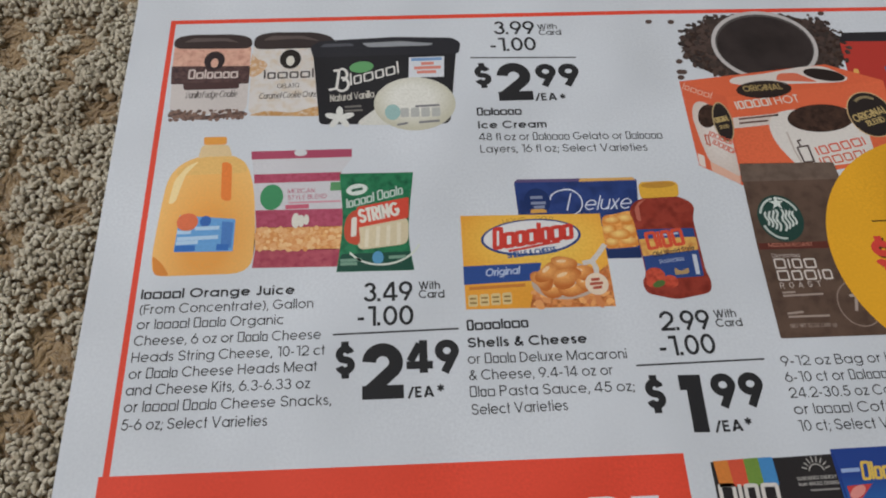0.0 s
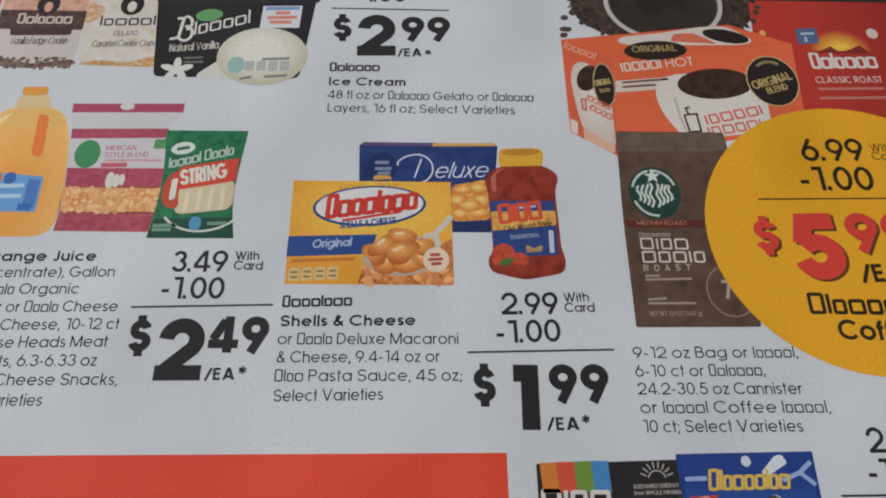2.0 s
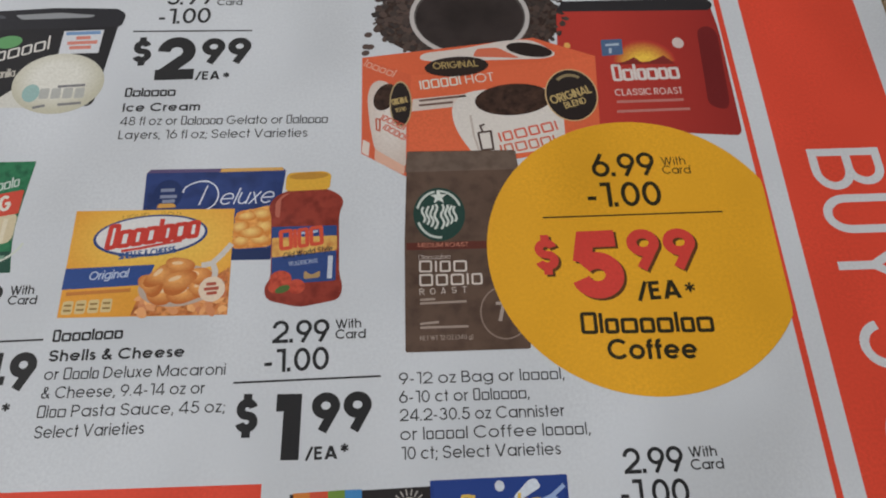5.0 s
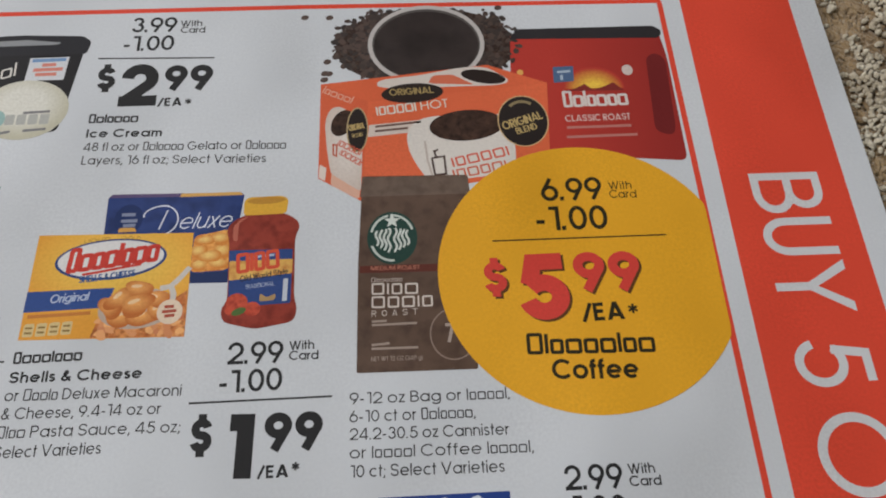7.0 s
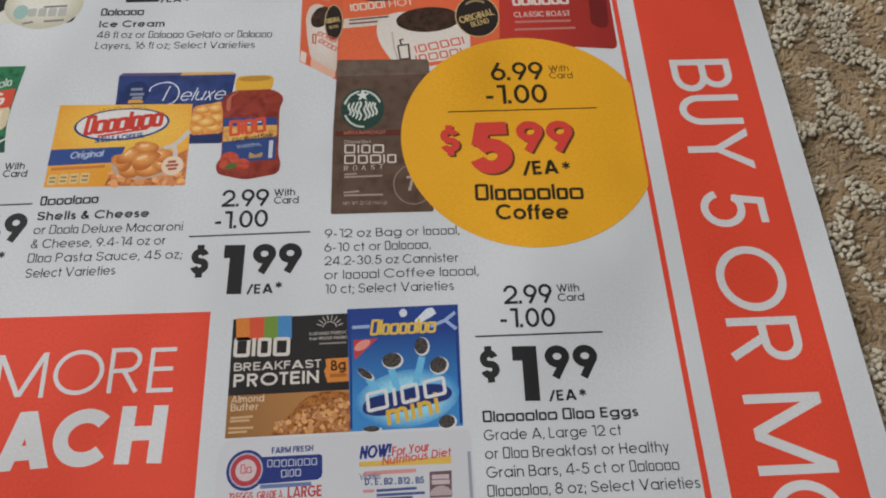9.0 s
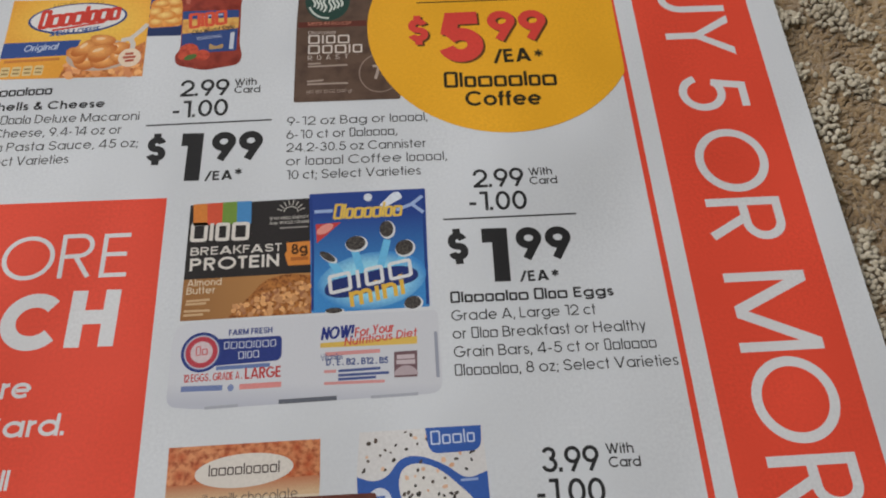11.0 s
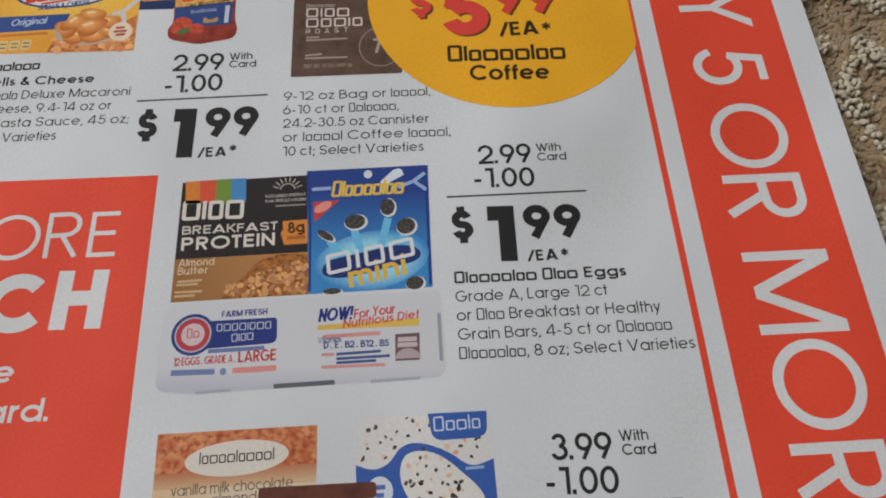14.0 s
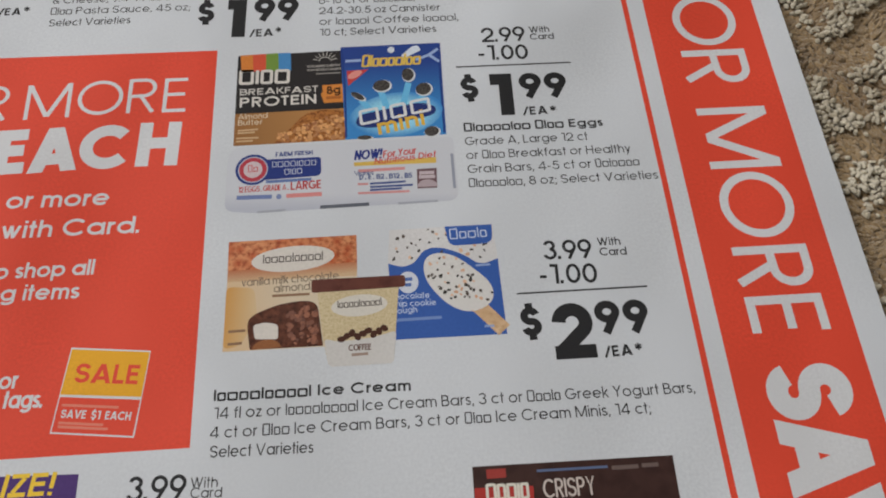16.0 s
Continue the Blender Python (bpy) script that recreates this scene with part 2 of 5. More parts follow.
    if ch in "RP":
        bowl = [(h, t), (0.36, t)] + arc(0.36, 0.74 - h * 0.4, 0.27 - h, 0.26 - h * 0.6, 88, -88, 14) + [(h, 0.48)]
        leg = [[(0.3, 0.47), (0.62 - h, 0)]] if ch == "R" else []
        return [[(h, 0), (h, 1)], bowl] + leg, 0.66
    if ch == "M":
        k = w * 1.12
        return [[(h, 0), (h, 1)], [(0.94 - h, 0), (0.94 - h, 1)], ["fill", (0, 1), (k, 1), (0.47 + k / 2, 0.05), (0.47 - k / 2, 0.05)],
                ["fill", (0.94, 1), (0.94 - k, 1), (0.47 - k / 2, 0.05), (0.47 + k / 2, 0.05)]], 0.94
    if ch == "E":
        return [[(h, 0), (h, 1)], [(h, t), (0.54, t)], [(h, 0.52), (0.5, 0.52)], [(h, h), (0.54, h)]], 0.58
    if ch in "AV":
        k = w * 1.12
        legs = [["fill", (0, 0), (k, 0), (0.44 + k / 2, 1), (0.44 - k / 2, 1)], ["fill", (0.88, 0), (0.88 - k, 0), (0.44 - k / 2, 1), (0.44 + k / 2, 1)]]
        if ch == "V":
            return [["fill"] + [(p[0], 1 - p[1]) for p in leg[1:]] for leg in legs], 0.88
        return legs + [[(0.2, 0.22 + h * 0.5), (0.68, 0.22 + h * 0.5)]], 0.88
    if ch == "C":
        return [arc(0.5, 0.5, 0.5 - h, 0.5 - h, 42, 318, 34)], 0.9
    if ch == "H":
        return [[(h, 0), (h, 1)], [(0.7 - h, 0), (0.7 - h, 1)], [(h, 0.52), (0.7 - h, 0.52)]], 0.72
    if ch == "L":
        return [[(h, 0), (h, 1)], [(h, h), (0.5, h)]], 0.52
    return small_glyph(ch, w)


def small_glyph(ch, w):
    """The rest of the alphabet, in the same round hand: small letters on circles, plain capitals and signs."""
    h, x, r = w / 2, 0.73, 0.365
    t = 1 - h

    def arc(cx, cy, rx, ry, a, b, n=12):
        return oval(cx, cy, rx, ry, 0, a, b, n)

    def stem(at, low, high):
        return [(at, low), (at, high)]
    ring = oval(r, r, r - h, r - h, n=24) + [None]
    right = 2 * r - h
    arch = arc(0.29, x - 0.29, 0.29 - h, 0.29 - h, 180, 0) + [(0.58 - h, 0)]
    if ch == "a":
        return [ring, stem(right, 0, x)], 2 * r
    if ch == "b":
        return [ring, stem(h, 0, 1)], 2 * r
    if ch == "c":
        return [arc(r, r, r - h, r - h, 48, 312, 20)], 0.64
    if ch == "d":
        return [ring, stem(right, 0, 1)], 2 * r
    if ch == "e":
        return [arc(r, r, r - h, r - h, 2, 318, 22), [(w, r), (right, r)]], 2 * r
    if ch == "f":
        return [[(0.14, 0), (0.14, 0.8)] + arc(0.3, 0.82, 0.16, 0.18 - h, 175, 90, 8), [(0, x - h), (0.32, x - h)]], 0.33
    if ch == "g":
        return [ring, [(right, x), (right, 0.02)] + arc(r, 0.02, r - h, 0.28 - h, -5, -150)], 2 * r
    if ch == "h":
        return [stem(h, 0, 1), arch], 0.58
    if ch in "ij":
        low = 0 if ch == "i" else -0.25
        return [stem(h, low, x), stem(h, 0.86, 1)], w
    if ch == "k":
        return [stem(h, 0, 1), [(0.44, x), (w, 0.3)], [(0.2, 0.42), (0.46, 0)]], 0.5
    if ch in "lI":
        return [stem(h, 0, 1)], w
    if ch == "m":
        return [stem(h, 0, x), arc(0.26, x - 0.26, 0.26 - h, 0.26 - h, 180, 0) + [(0.52 - h, 0)],
                arc(0.78 - w, x - 0.26, 0.26 - h, 0.26 - h, 180, 0) + [(1.04 - w - h, 0)]], 1.04 - w
    if ch == "n":
        return [stem(h, 0, x), arch], 0.58
    if ch == "o":
        return [ring], 2 * r
    if ch == "p":
        return [ring, stem(h, -0.27, x)], 2 * r
    if ch == "q":
        return [ring, stem(right, -0.27, x)], 2 * r
    if ch == "r":
        return [stem(h, 0, x), arc(0.31, x - 0.3, 0.31 - h, 0.3 - h, 180, 90, 8)], 0.32
    if ch == "s":
        return [arc(0.22, 0.545 - h * 0.4, 0.19 - h * 0.6, 0.185 - h * 0.6, 25, 262, 12) + arc(0.22, 0.185 + h * 0.4, 0.22 - h * 0.8, 0.185 - h * 0.6, 82, -160, 12)], 0.44
    if ch == "t":
        return [stem(0.14, 0, 0.97), [(0, x - h), (0.29, x - h)]], 0.3
    if ch == "u":
        return [[(h, x), (h, 0.29)] + arc(0.29, 0.29, 0.29 - h, 0.29 - h, 180, 360), stem(0.58 - h, 0, x)], 0.58
    if ch in "vy":
        tail = [[(0.27, 0.06), (0.15, -0.27)]] if ch == "y" else []
        return [[(h, x), (0.27, 0.02)], [(0.54 - h, x), (0.27, 0.02)]] + tail, 0.54
    if ch in "wW":
        top, k = (x, 0.2) if ch == "w" else (1, 0.28)
        return [[(h, top), (k + h, 0.02)], [(k + h, 0.02), (2 * k, top)], [(2 * k, top), (3 * k - h, 0.02)], [(3 * k - h, 0.02), (4 * k - h, top)]], 4 * k
    if ch in "xX":
        top = x if ch == "x" else 1
        return [[(h, 0), (0.5 - h, top)], [(h, top), (0.5 - h, 0)]], 0.5
    if ch in "zZ":
        top, wide = (x, 0.46) if ch == "z" else (1, 0.56)
        return [[(0, top - h), (wide, top - h)], [(wide - h * 1.4, top - w), (h * 1.4, w)], [(0, h), (wide, h)]], wide
    if ch == "D":
        return [stem(h, 0, 1), [(h, t), (0.26, t)] + arc(0.27, 0.5, 0.45 - h, 0.5 - h, 88, -88, 18) + [(h, h)]], 0.72
    if ch == "F":
        return [stem(h, 0, 1), [(h, t), (0.5, t)], [(h, 0.52), (0.46, 0.52)]], 0.52
    if ch == "G":
        return [arc(0.48, 0.5, 0.48 - h, 0.5 - h, 45, 350, 24), [(0.5, 0.46), (0.96, 0.46)]], 0.96
    if ch == "J":
        return [[(0.44 - h, 1), (0.44 - h, 0.24)] + arc(0.22, 0.24, 0.22 - h, 0.24 - h, 0, -165)], 0.46
    if ch == "K":
        return [stem(h, 0, 1), [(0.56, 1), (w, 0.44)], [(0.22, 0.56), (0.6, 0)]], 0.62
    if ch == "N":
        return [stem(h, 0, 1), stem(0.7 - h, 0, 1), [(h, t), (0.7 - h, h)]], 0.72
    if ch == "Q":
        return [oval(0.49, 0.5, 0.49 - h, 0.5 - h, n=36) + [None], [(0.6, 0.26), (0.86, 0)]], 0.98
    if ch == "T":
        return [stem(0.24, 0, 1), [(0, t), (0.48, t)]], 0.5
    if ch == "7":
        return [[(0, t), (0.58, t)], [(0.56 - h, t - h), (0.2, 0)]], 0.6
    if ch == "8":
        return [oval(0.33, 0.76 - h * 0.5, 0.27 - h, 0.24 - h * 0.5, n=22) + [None], oval(0.33, 0.27 + h * 0.3, 0.33 - h, 0.27 - h * 0.7, n=24) + [None]], 0.66
    if ch == "&":
        return [[(0.66, 0.02), (0.2, 0.66)] + arc(0.34, 0.8, 0.18 - h, 0.2 - h, 205, -40, 14) + arc(0.28, 0.27, 0.28 - h, 0.27 - h, 110, 345, 14) + [(0.64, 0.42)]], 0.7
    if ch == "!":
        return [stem(h, 0.3, 1), stem(h, 0, 0.15)], w
    if ch in ",;":
        dot = [stem(0.1, 0.5, 0.5 + w * 1.15)] if ch == ";" else []
        return [[(0.1, w * 1.1), (0.03, -0.14)]] + dot, 0.15
    if ch in "()":
        a, b, cx = (130, 230, 0.55) if ch == "(" else (50, -50, -0.3)
        return [arc(cx, 0.42, 0.5, 0.68, a, b, 12)], 0.26
    return [], 0.34


def lettering(name, parent, text, x0, y0, x1, y1, height, pen, mat, layer, gap=0.1, slant=0.0, label=""):
    """Display lettering from (x0, y0) to (x1, y1) along its foot, in mm; the widths are stretched to end there."""
    drawn, x = [], 0.0
    for ch in text:
        strokes, wide = glyph(ch, pen)
        drawn.append((x, strokes))
        x += wide + gap
    length = x - gap
    along = Vector((x1 - x0, y1 - y0))
    wide = along.length / length
    u = along.normalized()
    v = Vector((-u.y, u.x)) * height
    made = None
    for start, strokes in drawn:
        if not strokes:
            continue
        bm = bmesh.new()
        print_strokes(bm, start, strokes, wide / height, slant, pen, layer)
        for vert in bm.verts:
            q = Vector((x0, y0)) + u * (vert.co.x * height) + v * vert.co.y
            vert.co.x, vert.co.y = q.x / 1000, q.y / 1000
        made = part(name, bm, mat, parent, label)
    return made


def blank_word(count, tall):
    """A word that stays unlettered: plain square frames and upright bars, set as closely as letters."""
    strokes, at, top = [], 0.0, 0.95 if tall else 0.68
    for i in range(count):
        kind = (i * 2 + count) % 5
        wide = (0.62, 0.1, 0.54, 0.5, 0.6)[kind]
        high = 1.0 if i == 0 else top
        if kind == 1:
            strokes += [[(at + 0.05, 0.0), (at + 0.05, 1.0)]]
        else:
            strokes += [rounded([(at + 0.05, 0.05), (at + wide - 0.05, 0.05), (at + wide - 0.05, high - 0.03), (at + 0.05, high - 0.03)], 0.07, 2) + [None]]
        at += wide + 0.11
    return strokes, at - 0.11


def print_strokes(bm, start, strokes, wide, slant, pen, layer):
    """The strokes of one letter, added to a mesh at height 1."""
    for k, s in enumerate(strokes):
        if s[0] == "fill":
            bm.faces.new([bm.verts.new((((start + p[0]) * wide + slant * p[1]), p[1], (layer + 0.12 * k) * LAYER)) for p in s[1:]])
            continue
        flat = [(((start + p[0]) * wide + slant * p[1]) * 1000, p[1] * 1000) for p in s if p is not None]
        ribbon(bm, flat, pen * 1000, layer + 0.12 * k, s[-1] is None)


def line(name, parent, text, x0, y0, x1, y1, cap, mat, layer, bold=0.0, slant=0.0, space=0.3, label=""):
    """A line of print from (x0, y0) to (x1, y1) along its foot, in mm; cap: the height of its capitals. A number in braces is a word of so many plain frames."""
    pen = 0.115 + 4.4 * bold if bold < 0.019 else 0.19
    drawn, x, gap = [], 0.0, 0.105 if pen < 0.15 else 0.06
    for token in text.split(" "):
        tail = token
        if token.startswith("{"):
            count, tail = token[1:].split("}")
            strokes, wide = blank_word(int(count.rstrip("^")), "^" in count)
            drawn.append((x, strokes))
            x += wide + 0.1
        for ch in tail:
            strokes, wide = glyph(ch, pen)
            drawn.append((x, strokes))
            x += wide + gap
        x += space
    length = x - space - gap
    along = Vector((x1 - x0, y1 - y0))
    u = along.normalized()
    v = Vector((-u.y, u.x))
    wide = along.length / length / cap
    made, small = None, cap < 3.0 or "{" in text
    for group in [drawn] if small else [[one] for one in drawn if one[1]]:
        bm = bmesh.new()
        for start, strokes in group:
            print_strokes(bm, start, strokes, wide, slant, pen, layer)
        for vert in bm.verts:
            q = Vector((x0, y0)) + u * (vert.co.x * cap) + v * (vert.co.y * cap)
            vert.co.x, vert.co.y = q.x / 1000, q.y / 1000
        made = tagged(part(name, bm, mat, parent, label), label, kind="stuff" if small else "")
    return made


# ---- the room: unseen walls, ceiling and window opening, added to close it ----
def room_wall(name, spans, label):
    bm = bmesh.new()
    for span in spans:
        box(bm, *span)
    ob = part(name, bm, WALL, None)
    return tagged(ob, label, "wall", kind="structure")


room_wall("wall_north", [(-1.05, 1.9, -0.02, 2.1, 2.02, 2.4)], "unseen plain off-white wall added to close the room")
room_wall("wall_south", [(-1.05, -1.92, -0.02, 2.1, -1.8, 2.4)], "unseen plain off-white wall added to close the room")
room_wall("wall_east", [(2.1, -1.92, -0.02, 2.22, 2.02, 2.4)], "unseen plain off-white wall added to close the room")
room_wall("wall_west", [(-1.17, -1.92, -0.02, -1.05, -0.3, 2.4), (-1.17, 1.1, -0.02, -1.05, 2.02, 2.4), (-1.17, -0.3, -0.02, -1.05, 1.1, 0.75), (-1.17, -0.3, 1.85, -1.05, 1.1, 2.4)],
          "unseen plain off-white wall with an assumed window opening")
bm = bmesh.new()
box(bm, -1.17, -1.92, 2.4, 2.22, 2.02, 2.5)
tagged(part("ceiling", bm, wall_paint("ceiling_paint", (0.8, 0.8, 0.78, 1)), None), "unseen plain white ceiling added to close the room", "ceiling", kind="structure")

bm = bmesh.new()
box(bm, -1.17, -1.92, -0.06, 2.22, 2.02, -0.0055)
floor = tagged(part("floor", bm, yarn_material("carpet_backing", "76624a", "b5a285", False), None), "beige textured wall-to-wall carpet", "carpet", kind="structure")


def nub(rings, sides):
    """A low rounded yarn nub of radius 1: points and faces."""
    pts, faces = [(0, 0, 1)], []
    for i in range(rings):
        a = radians(96 * (i + 1) / rings)
        for k in range(sides):
            b = 2 * math.pi * (k + 0.5 * i) / sides
            pts.append((math.sin(a) * math.cos(b), math.sin(a) * math.sin(b), math.cos(a)))
    for k in range(sides):
        faces.append((0, 1 + k, 1 + (k + 1) % sides))
        for i in range(rings - 1):
            p, q = 1 + i * sides, 1 + (i + 1) * sides
            faces.append((p + k, q + k, q + (k + 1) % sides, p + (k + 1) % sides))
    return np.array(pts), faces


def clump_at(x, y):
    return noise.noise((x * 88, y * 88, 3.1)) + 0.55 * noise.noise((x * 210, y * 210, 1.7))


def carpet_pile(name, x0, y0, x1, y1, step, mat, cream, seed, share):
    """Pile beside the sheet: a soft tan ground of long combed tufts, or the raised clumps of round cream beads on it; share: how far the clumps spread."""
    rng = np.random.default_rng(seed)
    unit, unit_faces = nub(4, 8) if cream else nub(3, 7)
    verts, faces = [], []
    for i in range(int((x1 - x0) / step)):
        for j in range(int((y1 - y0) / step)):
            x = x0 + (i + 0.5 * (j % 2) + rng.uniform(-0.38, 0.38)) * step
            y = y0 + (j + rng.uniform(-0.38, 0.38)) * step
            clump = clump_at(x, y) + share
            if cream and clump < rng.uniform(-0.05, 0.2) and rng.random() > 0.03:
                continue
            if cream:
                r = step * rng.uniform(0.44, 0.66)
                z = -0.0036 + 0.0016 * min(1.0, clump * 1.7) + rng.uniform(-0.0006, 0.0006)
                size = (r * rng.uniform(0.95, 1.45), r * rng.uniform(0.75, 1.0), r * rng.uniform(0.9, 1.35))
                turn, lean = rng.uniform(0, 6.28), rng.uniform(-0.4, 0.4)
            else:
                r = step * rng.uniform(0.7, 1.0)
                z = -0.0047 + 0.0008 * max(-1.0, min(1.0, clump * 1.6)) + rng.uniform(-0.0003, 0.0003)
                size = (r * rng.uniform(1.2, 2.4), r * rng.uniform(0.55, 0.85), r * rng.uniform(0.55, 0.8))
                turn = 2.5 * noise.noise((x * 45, y * 45, 9.0)) + rng.uniform(-0.9, 0.9)
                lean = rng.uniform(-0.3, 0.3)
            c, s = math.cos(turn), math.sin(turn)
            pts = unit * np.array(size) * (1 + rng.uniform(-0.14, 0.14, (len(unit), 1)))
            px = pts[:, 0] * c - pts[:, 1] * s + pts[:, 2] * lean + x
            py = pts[:, 0] * s + pts[:, 1] * c + pts[:, 2] * rng.uniform(-0.4, 0.4) + y
            base = len(verts)
            verts += list(zip(px, py, pts[:, 2] + z))
            faces += [tuple(base + k for k in f) for f in unit_faces]
    mesh = bpy.data.meshes.new(name)
    mesh.from_pydata(verts, [], faces)
    mesh.materials.append(mat)
    mesh.polygons.foreach_set("use_smooth", [True] * len(mesh.polygons))
    return tagged(new(name, mesh), "clumps of cream looped nubs on the carpet" if cream else "soft tan cut pile of the carpet", "carpet", kind="stuff")


TAN = yarn_material("tan_yarn", "876c48", "bb9d70")
CREAM_YARN = yarn_material("cream_yarn", "b5a486", "f6ead2")
# the left strip gets more cream beads, which makes it brighter than the right
for x0, y0, x1, y1, share in ((-0.178, -0.05, -0.116, 0.135, 0.27), (0.150, -0.125, 0.225, 0.125, -0.02)):
    carpet_pile("carpet_pile", x0, y0, x1, y1, 0.0012, TAN, False, 7, share)
    carpet_pile("carpet_nubs", x0, y0, x1, y1, 0.0013, CREAM_YARN, True, 8, share)

# ---- the flyer ----
flyer = tagged(new("flyer"), "open printed grocery sale flyer lying flat on beige carpet", "flyer")
WHITE, GREY = ink("c9cbcf"), ink("8d8f92")
TYPE = ink("29292b")


def sheet(name, x0, x1, top, foot, x0b, x1b, z, thick):
    bm = bmesh.new()
    corners = [(x0b, foot), (x1b, foot), (x1, top), (x0, top)]
    upper = [bm.verts.new((x / 1000, y / 1000, z)) for x, y in corners]
    lower = [bm.verts.new((x / 1000, y / 1000, z - thick)) for x, y in corners]
    bm.faces.new(upper)
    bm.faces.new(lower[::-1])
    for i in range(4):
        j = (i + 1) % 4
        bm.faces.new((upper[j], upper[i], lower[i], lower[j]))
    return part(name, bm, PAPER, flyer)


sheet("top_page", -121.5, 154.3, 118, -190, -120.8, 157.2, 0, 0.00012)
sheet("under_page", -120.6, 154.1, 117.6, -190.3, -119.8, 157.0, -0.0002, 0.0004)
sheet("under_page", -121.0, 153.9, 117.8, -190.6, -120.2, 156.7, -0.0007, 0.0004)
shape("side_band", flyer, [(119.3, -185), (149.6, -185), (147.3, 112), (118.3, 112)], RED, 1)
shape("promotion_panel", flyer, [(-112.6, -119.2), (6.8, -119.4), (6.8, -19.6), (-112.6, -19.3)], RED, 2)
lines("panel_border", flyer, [[(-111.3, -185), (-111.0, 101.9)], [(-111.7, 101.8), (-60, 102.3), (20, 102.9), (113.2, 102.7)], [(112.8, 102.5), (114.0, -60), (114.2, -185)]], 1.4, RED, 1)


def price(text, was, minus, with_, card, rule, dollar, big, cents, each, star, mat=TYPE, deep=BLACK, layer=3):
    """A price block: the old price, the saving, a rule, and the large price; every row from its foot's start to its end."""
    lettering("old_price", flyer, text[0], *was, 4.75, 0.15, mat, layer, 0.07)
    lettering("saving", flyer, "-1.00", *minus, 4.75, 0.15, mat, layer, 0.07)
    line("card_note", flyer, "With", *with_, 2.0, mat, layer, 0.008)
    line("card_note", flyer, "Card", *card, 2.0, mat, layer, 0.008)
    lines("rule", flyer, [[rule[:2], rule[2:]]], 0.4, mat, layer)
    lettering("dollar_sign", flyer, "$", *dollar, 6.6, 0.25, deep, layer + 0.5)
    lettering("price_figure", flyer, text[1], *big, 12.6, 0.24 if text[1] != "1" else 0.27, deep, layer + 0.5)
    lettering("cents", flyer, text[2], *cents, 7.5, 0.24, deep, layer + 0.5, 0.06)
    lettering("unit_note", flyer, "/EA", *each, 2.45, 0.2, deep, layer, 0.12)
    x, y = star
    lines("asterisk", flyer, [[(x - 0.8 * math.cos(a), y - 0.8 * math.sin(a)), (x + 0.8 * math.cos(a), y + 0.8 * math.sin(a))] for a in (0.52, 1.57, 2.62)], 0.4, deep, layer)


price(("3.99", "2", "99"), (-23.6, 95.6, -12.3, 95.6), (-24.9, 89.6, -12.4, 89.7), (-11.4, 97.1, -5.9, 97.3), (-11.2, 95.1, -5.0, 95.1), (-30.7, 87.5, -2.0, 87.0),
      (-29.9, 78.0, -25.3, 78.2), (-24.0, 72.8, -14.9, 72.9), (-13.7, 77.4, -1.8, 77.4), (-14.3, 72.6, -8.7, 72.7), (-7.2, 73.9))
price(("3.49", "2", "49"), (-59.5, 17.0, -48.3, 17.1), (-60.8, 11.2, -48.3, 11.1), (-46.9, 19.6, -42.0, 19.7), (-47.0, 17.5, -41.1, 17.4), (-66.2, 9.4, -38.3, 9.8),
      (-65.6, 0.1, -61.2, 0.2), (-59.8, -5.6, -50.9, -5.6), (-50.2, -0.1, -38.6, -0.2), (-49.9, -5.6, -44.4, -5.5), (-43.0, -3.6))
price(("2.99", "1", "99"), (7.2, 7.5, 18.6, 7.6), (6.0, 1.5, 18.7, 1.8), (19.8, 10.1, 25.0, 10.3), (19.8, 8.0, 25.9, 8.0), (0.1, -0.3, 28.9, 0.1),
      (1.0, -10.1, 5.4, -10.1), (7.9, -15.4, 13.2, -15.5), (15.5, -10.3, 27.2, -10.3), (14.8, -15.6, 20.7, -15.5), (22.0, -13.5))
price(("2.99", "1", "99"), (74.4, -20.2, 85.8, -20.1), (73.1, -25.9, 85.9, -26.1), (87.0, -17.6, 92.4, -17.5), (87.0, -19.9, 93.3, -19.9), (67.1, -27.8, 96.5, -27.7),
      (67.8, -37.8, 72.3, -37.6), (74.2, -43.0, 80.7, -43.1), (82.3, -38.0, 94.5, -38.2), (82.7, -43.3, 88.7, -43.2), (90.1, -41.6))
price(("3.99", "2", "99"), (82.8, -82.5, 93.9, -82.6), (81.3, -88.3, 94.2, -88.7), (95.4, -79.7, 100.8, -79.7), (95.6, -82.2, 101.8, -82.3), (75.8, -90.3, 105.0, -90.2),
      (75.9, -100.3, 80.6, -100.1), (82.6, -105.8, 91.5, -105.8), (92.0, -100.5, 104.0, -100.7), (93.2, -105.9, 99.1, -105.7), (100.5, -103.9))
lettering("old_price", flyer, "3.99", -4.8, -129.0, 6.6, -129.2, 4.75, 0.15, TYPE, 3, 0.07)
line("card_note", flyer, "With", 7.4, -127.2, 12.7, -127.3, 2.0, TYPE, 3)
line("card_note", flyer, "Card", 7.5, -129.1, 13.6, -129.3, 2.0, TYPE, 3)

